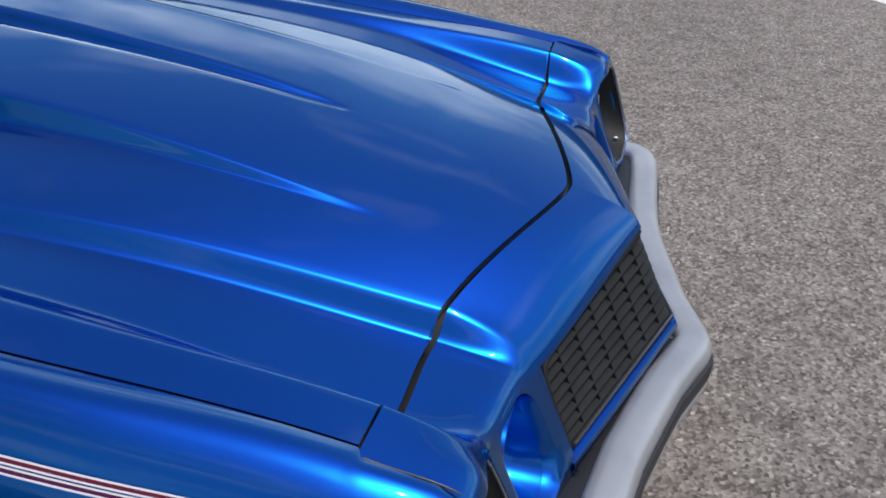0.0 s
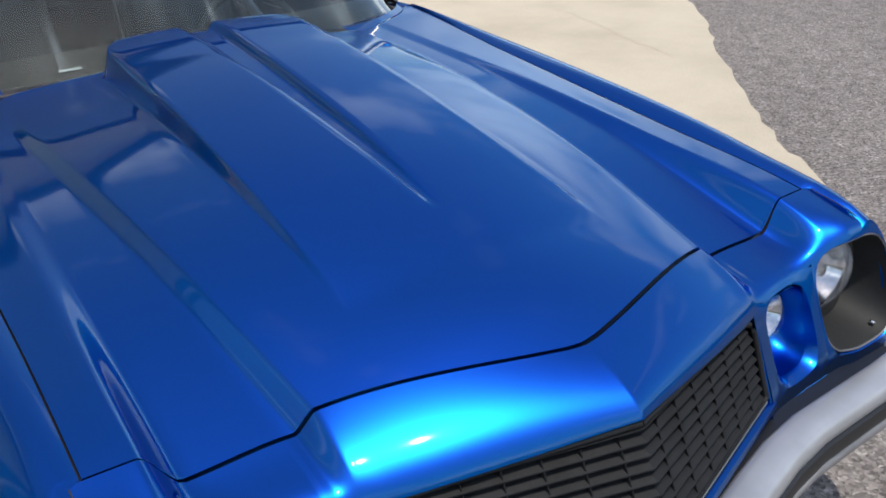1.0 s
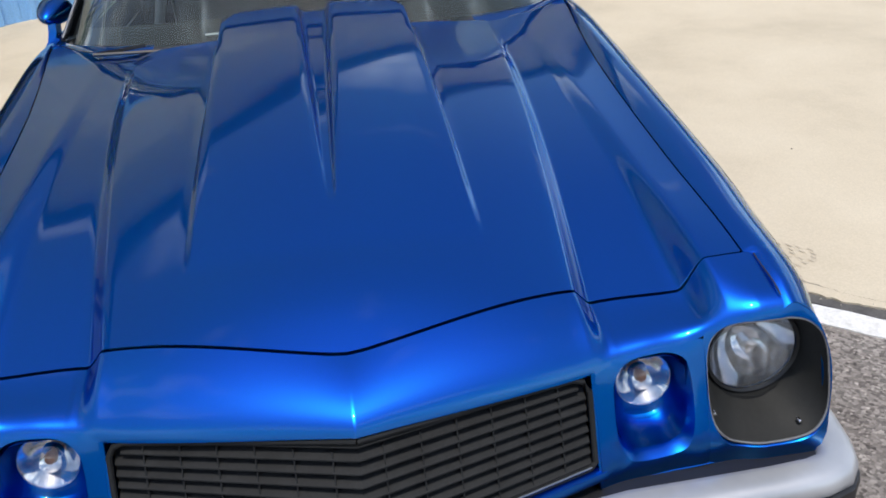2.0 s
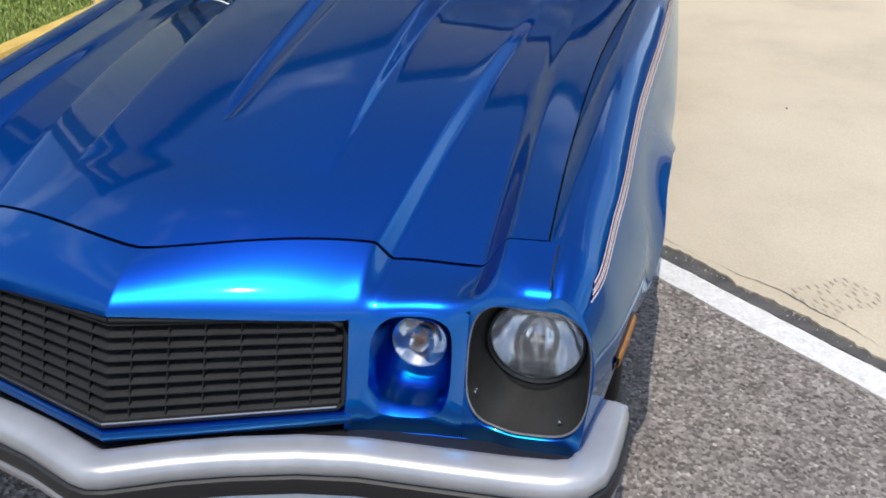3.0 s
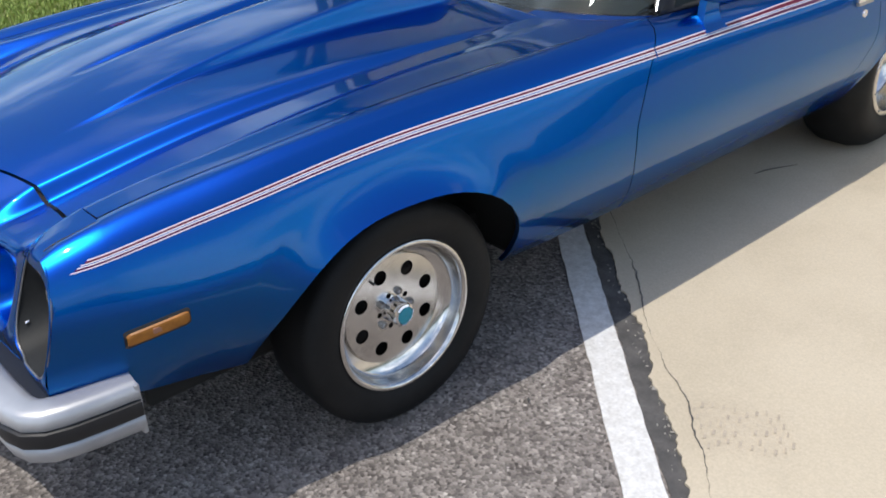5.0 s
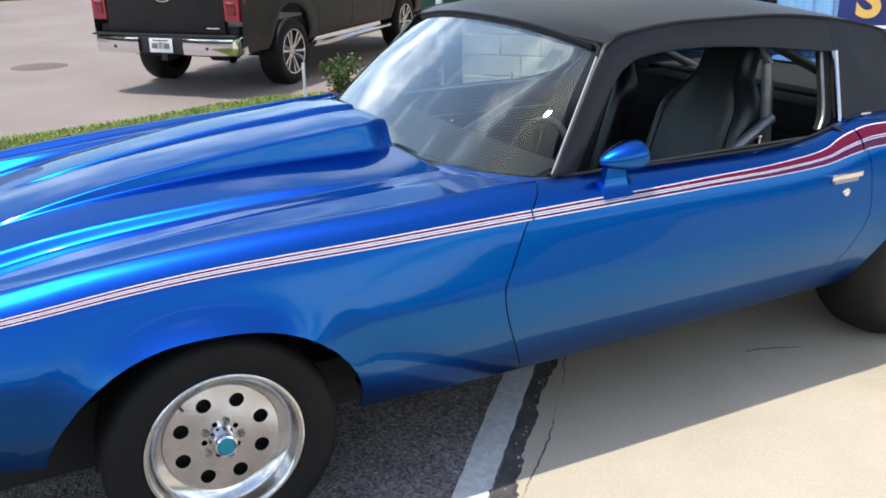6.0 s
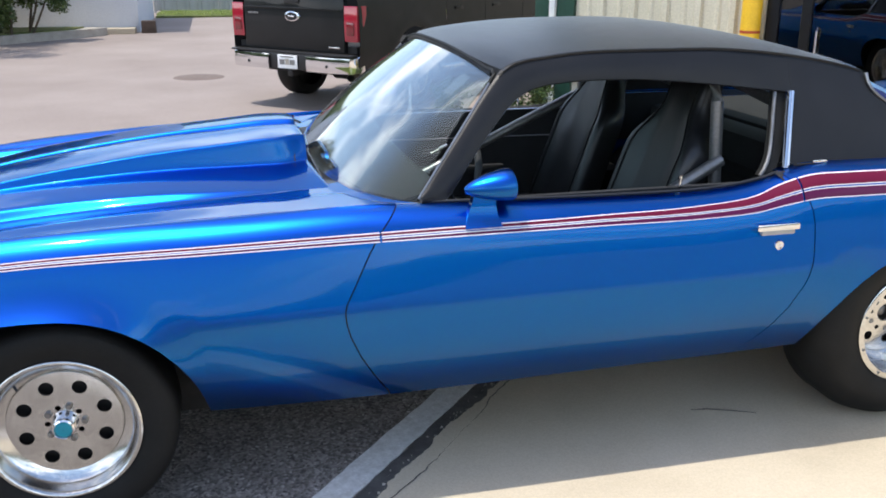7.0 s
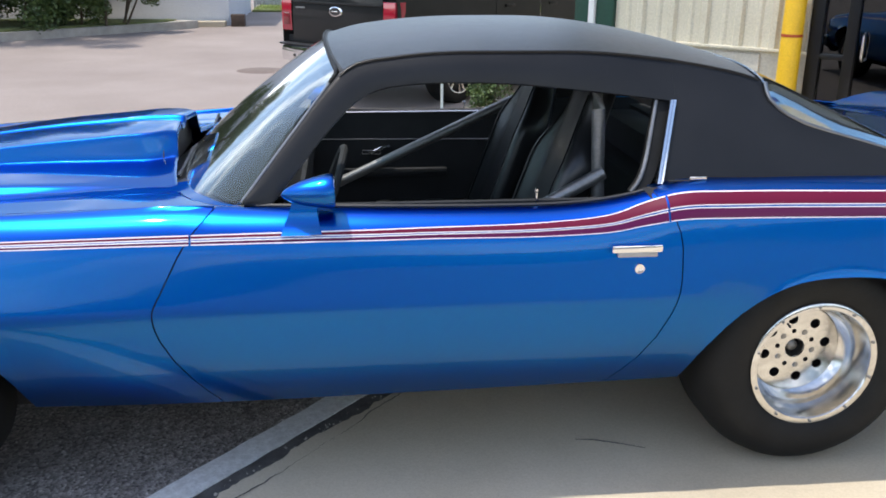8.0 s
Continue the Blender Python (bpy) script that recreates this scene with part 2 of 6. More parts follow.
def tube(points, radius, n=10, caps=True):
    """A round bar along points."""
    pts = [Vector(p) for p in points]
    rows = []
    for i, p in enumerate(pts):
        ahead = (pts[min(i + 1, len(pts) - 1)] - pts[max(i - 1, 0)]).normalized()
        side = ahead.cross(Vector((0.13, 0.31, 0.94))).normalized()
        up = side.cross(ahead)
        r = radius[i] if isinstance(radius, (list, tuple)) else radius
        rows.append([p + r * (math.cos(2 * math.pi * k / n) * side + math.sin(2 * math.pi * k / n) * up) for k in range(n)])
    bm = sheet(rows, closed=True)
    if caps:
        bmesh.ops.holes_fill(bm, edges=[e for e in bm.edges if e.is_boundary], sides=n)
    return bm


def prism(outline, z0, z1):
    """An upright solid over an outline of (x, y)."""
    bm = bmesh.new()
    low = bm.faces.new([bm.verts.new((x, y, z0)) for x, y in outline])
    top = bmesh.ops.extrude_face_region(bm, geom=[low])
    bmesh.ops.translate(bm, verts=[v for v in top["geom"] if isinstance(v, bmesh.types.BMVert)], vec=(0, 0, z1 - z0))
    bmesh.ops.triangulate(bm, faces=[f for f in bm.faces if len(f.verts) > 4])
    bmesh.ops.recalc_face_normals(bm, faces=bm.faces)
    return bm


def thicken(bm, thick):
    """Give a sheet a back, inwards from its outer side, and close its rims."""
    bm.normal_update()
    centre = Vector((1.4, 0, 0.55))
    vote = sum(f.calc_area() * f.normal.dot(f.calc_center_median() - centre) for f in bm.faces)
    if vote < 0:
        bmesh.ops.reverse_faces(bm, faces=bm.faces)
        bm.normal_update()
    rim = [e for e in bm.edges if e.is_boundary]
    back = {v: bm.verts.new(v.co - v.normal * thick) for v in list(bm.verts)}
    for f in list(bm.faces):
        bm.faces.new([back[v] for v in reversed(f.verts)])
    for e in rim:
        a, b = e.verts
        loop = e.link_loops[0]
        if loop.vert is a:
            a, b = b, a
        bm.faces.new([a, b, back[b], back[a]])


def mesh_of(name, bm, mat, sharp=35):
    me = bpy.data.meshes.new(name)
    bm.to_mesh(me)
    bm.free()
    me.materials.append(mat)
    for p in me.polygons:
        p.use_smooth = True
    me.set_sharp_from_angle(angle=radians(sharp))
    return me


def part(name, bm, mat, parent, label="", thick=0.0, sharp=35):
    """One mesh object under a thing or under a part."""
    if thick:
        thicken(bm, thick)
    ob = new(name, mesh_of(name, bm, mat, sharp))
    ob.parent = parent
    if label:
        ob["label"] = label
    return ob


def thing(name, bm, mat, label, category, kind="", group="", sharp=35):
    return tagged(new(name, mesh_of(name, bm, mat, sharp)), label, category, group, kind)


def empty(name, label, category, m=None, group=""):
    ob = tagged(new(name), label, category, group)
    if m:
        ob.matrix_world = m
    return ob

# ---- ground ----
M_ASPHALT = material("asphalt", (0.16, 0.15, 0.145), 0.92, Specular_IOR_Level=0.15)
a_big, a_mid = noise_node(M_ASPHALT, 0.6, 5.0), noise_node(M_ASPHALT, 9.0, 5.0, 0.6)
a_vor = M_ASPHALT.node_tree.nodes.new("ShaderNodeTexVoronoi")
a_vor.inputs["Scale"].default_value = 105.0
a_co = M_ASPHALT.node_tree.nodes.new("ShaderNodeTexCoord")
M_ASPHALT.node_tree.links.new(a_co.outputs["Object"], a_vor.inputs["Vector"])
a_stone = ramp_node(M_ASPHALT, a_vor.outputs["Color"], [(0.0, (0.080, 0.072, 0.066)), (0.45, (0.225, 0.203, 0.186)), (0.78, (0.35, 0.318, 0.29)), (0.90, (0.45, 0.41, 0.37)), (1.0, (0.66, 0.61, 0.56))])
a_patch = ramp_node(M_ASPHALT, a_big.outputs["Fac"], [(0.3, (0.78, 0.77, 0.76)), (0.7, (1.0, 0.99, 0.97))])
a_mix = mix_node(M_ASPHALT, a_stone.outputs["Color"], a_patch.outputs["Color"], 1.0, "MULTIPLY")
a_spot = ramp_node(M_ASPHALT, a_mid.outputs["Fac"], [(0.35, (0.72, 0.70, 0.70)), (0.6, (1.0, 1.0, 1.0))])
put(M_ASPHALT, mix_node(M_ASPHALT, a_mix.outputs["Result"], a_spot.outputs["Color"], 0.8, "MULTIPLY").outputs["Result"], "Base Color")
bump(M_ASPHALT, a_vor.outputs["Distance"], 0.9, 0.004)

M_CONCRETE = material("concrete", (0.52, 0.46, 0.36), 0.8)
c_big, c_fine = noise_node(M_CONCRETE, 1.3, 6.0, 0.6), noise_node(M_CONCRETE, 140.0, 3.0)
c_base = ramp_node(M_CONCRETE, c_big.outputs["Fac"], [(0.30, (0.47, 0.40, 0.288)), (0.5, (0.55, 0.47, 0.342)), (0.75, (0.60, 0.52, 0.386))])
c_grain = ramp_node(M_CONCRETE, c_fine.outputs["Fac"], [(0.3, (0.86, 0.86, 0.86)), (0.7, (1, 1, 1))])
put(M_CONCRETE, mix_node(M_CONCRETE, c_base.outputs["Color"], c_grain.outputs["Color"], 1.0, "MULTIPLY").outputs["Result"], "Base Color")
bump(M_CONCRETE, c_fine.outputs["Fac"], 0.25, 0.002)

M_ROADWHITE = mottled("worn_road_paint", (0.62, 0.60, 0.56), (0.80, 0.79, 0.76), 30.0, 0.7, 110, 0.003, 0.6)
M_YELLOW = mottled("yellow_kerb_paint", (0.55, 0.36, 0.08), (0.72, 0.50, 0.13), 6.0, 0.65, 90, 0.002, 0.4)
M_KERB = mottled("kerb_concrete", (0.36, 0.33, 0.28), (0.48, 0.44, 0.38), 5.0, 0.85, 90, 0.002, 0.4)
M_SOIL = mottled("soil", (0.10, 0.11, 0.03), (0.17, 0.20, 0.06), 8.0, 0.95, 60, 0.01, 0.6)
M_TAR = mottled("old_tar_seam", (0.055, 0.052, 0.049), (0.125, 0.117, 0.108), 14.0, 0.85, 120, 0.004, 0.7)

LINE_P, LINE_T, LINE_N = Vector((0.23, -1.37)), Vector((0.665, 0.747)), Vector((0.747, -0.665))


def on_line(along, across):
    q = LINE_P + float(along) * LINE_T + float(across) * LINE_N
    return q.x, q.y


def thin(outline, z):
    return prism(outline, z - 0.03, z)


thing("ground", sheet([[(x, y, 0) for x in (-600, -60, -8, 8, 60, 600)] for y in (-600, -60, -8, 8, 60, 600)]), M_ASPHALT, "weathered grey asphalt with pale pebbles", "ground", "structure")

M_ROAD = mottled("pale_worn_asphalt", (0.245, 0.200, 0.175), (0.325, 0.272, 0.240), 0.5, 0.9, 70, 0.003, 0.4)
thing("road", sheet([[(x, y, 0.004) for x in (-50, -10, 10, 50)] for y in (3.0, 10, 20, 60)]), M_ROAD, "pale worn pinkish asphalt yard", "road", "structure")

# concrete apron with a ragged edge along the asphalt
rag = random.Random(4)
edge, bite = [], 0.0
for a in np.arange(-0.72, 5.6, 0.016):
    bite = 0.82 * bite + rag.uniform(-0.006, 0.006)
    edge.append(on_line(a, 0.172 + 0.007 * math.sin(5.1 * a) + 0.006 * math.sin(13.7 * a) + bite + rag.uniform(-0.003, 0.003)))
far_edge = [(0.31, -2.44), (0.48, -2.58), (0.66, -2.65), (0.98, -2.90), (1.40, -3.26), (1.93, -3.72), (2.55, -4.33), (3.3, -4.95), (6.0, -7.2), (12.0, -12.3)]
far_fine = []
for (x0, y0), (x1, y1) in zip(far_edge, far_edge[1:]):
    n = max(2, int(math.hypot(x1 - x0, y1 - y0) / 0.12))
    far_fine += [(lerp(x0, x1, k / n) + rag.uniform(-0.02, 0.02), lerp(y0, y1, k / n) + rag.uniform(-0.02, 0.02)) for k in range(n)]
apron = edge + [(4.1, 3.25), (4.62, 4.05), (14.2, -6.3)] + far_fine[::-1]
thing("pavement", thin(apron, 0.010), M_CONCRETE, "sunlit cream concrete apron with a broken edge", "pavement", "structure")

# broken tar and crumbled joint between line and slab
seam = [on_line(a, 0.112 + rag.uniform(-0.004, 0.004)) for a in np.arange(-0.70, 4.5, 0.03)]
seam += [on_line(a, 0.205) for a in np.arange(4.5, -0.70, -0.06)]
thing("joint_seam", thin(seam, 0.004), M_TAR, "dark crumbled tar joint beside the slab", "joint", "structure")
crack_bm = bmesh.new()
drift, last = 0.0, None
for a in np.arange(-0.66, 3.2, 0.011):
    drift = 0.93 * drift + rag.uniform(-0.0035, 0.0035)
    x, y = on_line(a, 0.222 + 0.010 * math.sin(7 * a) + drift)
    w = max(0.0003, 0.0011 + 0.0012 * math.sin(9 * a) + rag.uniform(-0.0007, 0.0009))
    pair = [crack_bm.verts.new((x + q * w * 0.75, y - q * w * 0.67, 0.0125)) for q in (-1, 1)]
    if last:
        crack_bm.faces.new([last[0], last[1], pair[1], pair[0]])
    last = pair
thing("crack", crack_bm, M_TAR, "dark ragged crack along the slab edge", "crack", "structure")

crumb_bm = bmesh.new()
for _ in range(160):
    x, y = on_line(rag.uniform(-0.7, 2.4), rag.gauss(0.160, 0.012))
    q = rag.uniform(0.0015, 0.0055) * (1.0 if rag.random() < 0.85 else 1.5)
    bmesh.ops.create_icosphere(crumb_bm, subdivisions=1, radius=q, matrix=Matrix.LocRotScale((x, y, 0.0055 + q * 0.1), Euler((rag.uniform(0, 6), rag.uniform(0, 6), rag.uniform(0, 6))), (rag.uniform(0.8, 1.5), rag.uniform(0.5, 1), rag.uniform(0.25, 0.5))))
for v in crumb_bm.verts:
    v.co += Vector((rag.uniform(-1, 1), rag.uniform(-1, 1), 0)) * 0.0009
thing("crumbs", crumb_bm, M_KERB, "loose concrete crumbs along the joint", "rubble", "stuff")

line_edge = [on_line(a, rag.uniform(-0.003, 0.003)) for a in np.arange(-1.13, 3.6, 0.05)]
line_edge += [on_line(a, 0.107 + rag.uniform(-0.003, 0.003)) for a in np.arange(3.6, -1.2, -0.05)]
thing("parking_line", thin(line_edge, 0.005), M_ROADWHITE, "worn white painted line on the asphalt", "line", "structure")
thing("parking_line", thin([(-0.2, -6.66), (-3.5, -2.80), (-3.58, -2.86), (-0.28, -6.72)], 0.005), M_ROADWHITE, "worn white painted line on the asphalt", "line", "structure")

# skid smudges and a bent twig on the slab
M_SMUDGE = mottled("rubber_smudge", (0.43, 0.365, 0.28), (0.52, 0.445, 0.335), 40.0, 0.85, 120, 0.001, 0.2)
for row in range(5):
    bm = bmesh.new()
    for k in range(9):
        if rag.random() < 0.22:
            continue
        along, across = (row - 2) * 0.038 + 0.022 * math.sin(0.75 * k + 0.4) + rag.uniform(-0.004, 0.004), (k - 4) * 0.027
        cx, cy = 0.575 + along * LINE_T.x + across * LINE_N.x, -1.52 + along * LINE_T.y + across * LINE_N.y
        d, n = (LINE_T + 0.35 * LINE_N).normalized() * rag.uniform(0.010, 0.015), (LINE_N - 0.35 * LINE_T).normalized() * rag.uniform(0.003, 0.005)
        bm.faces.new([bm.verts.new((cx + a * d.x + b * n.x, cy + a * d.y + b * n.y, 0.0125)) for a, b in ((-1, -1), (1, -0.6), (0.9, 1), (-0.8, 0.8))])
    thing("skid_mark", bm, M_SMUDGE, "faint dark tyre tread print on the concrete", "skid mark", "structure", "skid marks")
thing("twig", tube([(2.06, -0.66, 0.014), (2.12, -0.672, 0.016), (2.2, -0.70, 0.014), (2.28, -0.735, 0.013)], [0.0012, 0.0026, 0.0024, 0.0010], 6), mottled("twig_bark", (0.13, 0.115, 0.095), (0.18, 0.16, 0.135), 60.0, 0.85), "thin bent dark twig on the concrete", "twig")
hair = bmesh.new()
last, wander = None, 0.0
for k in range(90):
    wander = 0.92 * wander + rag.uniform(-0.012, 0.012)
    x, y = lerp(2.15, 3.75, k / 89), lerp(-3.50, -3.96, k / 89) + wander
    w = 0.0022 + 0.0012 * math.sin(k * 0.9)
    pair = [hair.verts.new((x, y + q * w, 0.0125)) for q in (-1, 1)]
    if last:
        hair.faces.new([last[0], last[1], pair[1], pair[0]])
    last = pair
thing("crack", hair, M_SMUDGE, "faint hairline crack across the concrete apron", "crack", "structure")
for x, y, q in ((2.36, -1.55, 0.007), (1.52, -2.05, 0.005), (0.25, -1.05, 0.008), (0.72, -0.98, 0.006)):
    bm = bmesh.new()
    bmesh.ops.create_icosphere(bm, subdivisions=1, radius=q, matrix=Matrix.LocRotScale((x, y, 0.010 + 0.4 * q), Euler((q * 300, q * 500, 0)), (1, 0.8, 0.6)))
    thing("pebble", bm, M_TAR, "small dark pebble on the paving", "pebble", "", "pebbles on the paving")
M_IRON = mottled("cast_iron", (0.13, 0.095, 0.08), (0.19, 0.145, 0.12), 12.0, 0.85, 80, 0.003, 0.5)
man = lathe([(0.001, 0), (0.30, 0), (0.31, -0.002), (0.33, -0.002), (0.34, -0.006)], 40)
bmesh.ops.rotate(man, verts=man.verts, matrix=Matrix.Rotation(radians(90), 3, "X"))
hole = thing("manhole_cover", man, M_IRON, "round rusty iron manhole cover in the asphalt", "manhole", "structure")
hole.location = (0.19, 9.47, 0.010)

# grass island with its yellow kerb
island = [(0.3, 2.85), (2.0, 2.78), (3.3, 2.80), (3.75, 3.1), (4.35, 4.25), (3.45, 5.10), (2.75, 5.50), (2.0, 5.64), (1.5, 5.52), (1.0, 5.32), (0.5, 5.14), (0.0, 5.03), (-0.4, 4.96), (-0.95, 4.95), (-1.4, 4.6), (-1.2, 3.6), (-0.5, 3.0)]
thing("lawn", prism(island, -0.05, 0.035), M_SOIL, "mown grass strip on soil", "lawn", "structure")
kerb_path = [(-0.55, 2.92), (0.3, 2.72), (2.0, 2.65), (3.3, 2.66), (3.75, 2.92)]
kerb = sheet([[(x, y + 0.0, -0.02), (x, y, 0.10), (x + 0.01, y + 0.02, 0.125), (x + 0.02, y + 0.14, 0.125), (x + 0.02, y + 0.16, 0.0)] for x, y in kerb_path])
thing("kerb", kerb, M_YELLOW, "yellow painted concrete kerb beside the grass", "kerb", "structure")

M_GRASS = material("grass_blades", (0.10, 0.17, 0.03), 0.6, 0.0)
g_rand = M_GRASS.node_tree.nodes.new("ShaderNodeNewGeometry")
put(M_GRASS, ramp_node(M_GRASS, g_rand.outputs["Random Per Island"], [(0.0, (0.15, 0.22, 0.035)), (0.5, (0.24, 0.34, 0.06)), (0.85, (0.34, 0.41, 0.10)), (1.0, (0.42, 0.38, 0.16))]).outputs["Color"], "Base Color")


def inside(x, y, poly):
    hit = False
    for (x0, y0), (x1, y1) in zip(poly, poly[1:] + poly[:1]):
        if (y0 > y) != (y1 > y) and x < (x1 - x0) * (y - y0) / (y1 - y0) + x0:
            hit = not hit
    return hit


def blades(count, place, height, seed, base_z):
    r = random.Random(seed)
    verts, faces = [], []
    while count:
        x, y = place(r)
        if x is None:
            continue
        count -= 1
        a, h, w, lean = r.uniform(0, 6.28), height * r.uniform(0.5, 1.3), r.uniform(0.003, 0.006), r.uniform(0.1, 0.7)
        dx, dy, n = math.cos(a), math.sin(a), len(verts)
        verts += [(x - dy * w, y + dx * w, base_z), (x + dy * w, y - dx * w, base_z), (x + dx * h * lean * 0.4 + dy * w * 0.7, y + dy * h * lean * 0.4 - dx * w * 0.7, base_z + h * 0.6),
                  (x + dx * h * lean * 0.4 - dy * w * 0.7, y + dy * h * lean * 0.4 + dx * w * 0.7, base_z + h * 0.6), (x + dx * h * lean, y + dy * h * lean, base_z + h * 0.92)]
        faces += [(n, n + 1, n + 2, n + 3), (n + 3, n + 2, n + 4)]
    me = bpy.data.meshes.new("grass")
    me.from_pydata(verts, [], faces)
    me.materials.append(M_GRASS)
    return me


def on_island(r):
    x, y = r.uniform(-1.4, 4.4), r.uniform(2.75, 6.0)
    return (x, y) if inside(x, y, island) else (None, None)


tagged(new("grass", blades(60000, on_island, 0.042, 7, 0.032)), "short green mown grass with dry tips", "grass", "", "stuff")

# yellow wheel stop behind the car
stop = empty("wheel_stop", "yellow painted concrete wheel stop on the apron", "wheel stop", pose(5.55, -1.05, 0.01, 0, 0, -50))
part("block", sheet([[(x, -0.08, 0), (x, -0.06, 0.10), (x, -0.045, 0.115), (x, 0.045, 0.115), (x, 0.06, 0.10), (x, 0.08, 0)] for x in (-0.9, -0.88, 0.88, 0.9)]), M_YELLOW, stop, thick=0.004)

# ---- building behind ----
WALL = pose(3.67, 5.1, 0, 0, 0, math.degrees(math.atan2(-0.733, 0.68)))
M_CREAM = mottled("cream_steel_cladding", (0.62, 0.57, 0.44), (0.70, 0.65, 0.52), 1.5, 0.45, 60, 0.0006, 0.15)
M_GREEN = mottled("dark_green_trim", (0.015, 0.06, 0.045), (0.025, 0.085, 0.06), 5.0, 0.4, 80, 0.0005, 0.2)
M_BLOCK = mottled("painted_block", (0.56, 0.52, 0.43), (0.66, 0.62, 0.53), 6.0, 0.8, 60, 0.003, 0.5)
M_SKYBLUE = mottled("light_blue_panel", (0.22, 0.46, 0.78), (0.28, 0.54, 0.86), 2.0, 0.5, 80, 0.0005, 0.2)
M_NAVY = mottled("navy_banner", (0.012, 0.025, 0.16), (0.02, 0.04, 0.22), 3.0, 0.5, 120, 0.0006, 0.2)
M_FRAME = material("black_anodised_frame", (0.012, 0.012, 0.013), 0.3, 0.4)
M_DARKGLASS = thin_glass("tinted_glass", (0.10, 0.11, 0.12), 0.01, 1.9)
M_GOLD = material("gold_letter", (0.75, 0.48, 0.12), 0.5)
M_PAPER = material("white_print", (0.8, 0.8, 0.8), 0.5)
M_INSIDE = mottled("dim_interior", (0.03, 0.03, 0.03), (0.06, 0.055, 0.05), 2.0, 0.9, 40, 0.002, 0.2)


def at_wall(ob):
    ob.matrix_world = WALL
    return ob


def ribbed(x0, x1, z0, z1, y=0.0, pitch=0.305):
    """Ribbed steel cladding with its ribs upright."""
    cells = []
    x = x0
    while x < x1:
        for dx, dy in ((0, 0), (0.10, 0), (0.12, -0.012), (0.14, -0.012), (0.16, 0), (0.215, 0), (0.235, -0.03), (0.285, -0.03)):
            if x + dx < x1:
                cells.append((x + dx, y + dy))
        x += pitch
    cells.append((x1, y))
    return sheet([[(a, b, z) for a, b in cells] for z in (z0, z1)])


at_wall(thing("wall_north", ribbed(0.21, 1.98, 0.85, 5.6), M_CREAM, "cream ribbed steel cladding wall", "wall", "structure", sharp=20))
at_wall(thing("wall_over_door", ribbed(1.98, 6.4, 2.75, 5.6), M_CREAM, "cream ribbed steel cladding wall", "wall", "structure", sharp=20))
at_wall(thing("wall_east", ribbed(6.4, 14.0, 0.85, 5.6), M_CREAM, "cream ribbed steel cladding wall", "wall", "structure", sharp=20))
at_wall(thing("wall_ledge", box(0.2, -0.045, 0.825, 1.98, 0.02, 0.85, 0.004), M_CREAM, "cream steel drip ledge above the blocks", "ledge", "structure"))
at_wall(thing("wall_core", box(-0.2, 0.02, 0, 1.98, 0.2, 5.6), M_BLOCK, "painted block wall", "wall", "structure"))
at_wall(thing("wall_core", box(3.08, 0.02, 0, 14.0, 0.2, 5.6), M_BLOCK, "painted block wall", "wall", "structure"))
at_wall(thing("wall_core", box(1.98, 0.02, 2.75, 3.08, 0.2, 5.6), M_BLOCK, "painted block wall", "wall", "structure"))
side_wall = thing("wall_side", box(-0.22, 0.2, 0, 0.0, 14.0, 5.6), M_CREAM, "cream side wall of the building", "wall", "structure")
at_wall(side_wall)
at_wall(thing("roof_slab", box(-0.4, -0.35, 5.6, 14.2, 14.0, 5.75, 0.02), M_GREEN, "dark green eaves of the building", "roof", "structure"))
blocks = at_wall(thing("block_base", box(0.2, -0.004, 0, 1.98, 0.02, 0.825), M_BLOCK, "painted concrete block base", "wall", "structure"))
block_me = mesh_of("block", box(0, -0.022, 0, 0.39, -0.006, 0.19, 0.006, 1), M_BLOCK)
for row in range(4):
    for col in range(5):
        x = 0.21 + col * 0.40 - (0.2 if row % 2 else 0)
        if x > 0.2 and x + 0.39 < 1.98:
            ob = new("block", block_me)
            ob.parent = blocks
            ob.location = (x, 0, 0.01 + row * 0.2)
at_wall(thing("corner_trim", box(-0.21, -0.04, 0, -0.05, 0.03, 5.6, 0.006), M_GREEN, "dark green steel corner trim", "trim", "structure"))
at_wall(thing("corner_trim", box(0.02, -0.04, 0, 0.20, 0.03, 5.6, 0.006), M_GREEN, "dark green steel corner trim", "trim", "structure"))
at_wall(thing("downspout", box(-0.048, -0.07, 0, 0.018, 0.0, 5.6, 0.012), M_PAPER, "white square steel downspout", "downspout"))

# glass door in a black frame
door = at_wall(empty("glass_door", "black framed glass shop door, shut", "door"))
for x0, x1, z0, z1 in ((1.98, 2.08, 0, 2.75), (2.26, 2.34, 0, 2.75), (3.0, 3.08, 0, 2.75), (2.08, 3.0, 2.66, 2.75), (2.08, 3.0, 0, 0.12), (2.08, 2.26, 0.80, 0.84)):
    part("frame", box(x0, -0.03, z0, x1, 0.06, z1, 0.004), M_FRAME, door)
for x0, x1, z0, z1 in ((2.08, 2.26, 0.12, 0.80), (2.08, 2.26, 0.84, 2.66), (2.34, 3.0, 0.12, 2.66)):
    part("pane", box(x0, 0.012, z0, x1, 0.020, z1), M_DARKGLASS, door)
part("handle", tube([(2.40, -0.02, 0.80), (2.40, -0.05, 0.82), (2.40, -0.05, 1.00), (2.40, -0.02, 1.02)], 0.008), M_CHROME, door, "chrome pull handle")
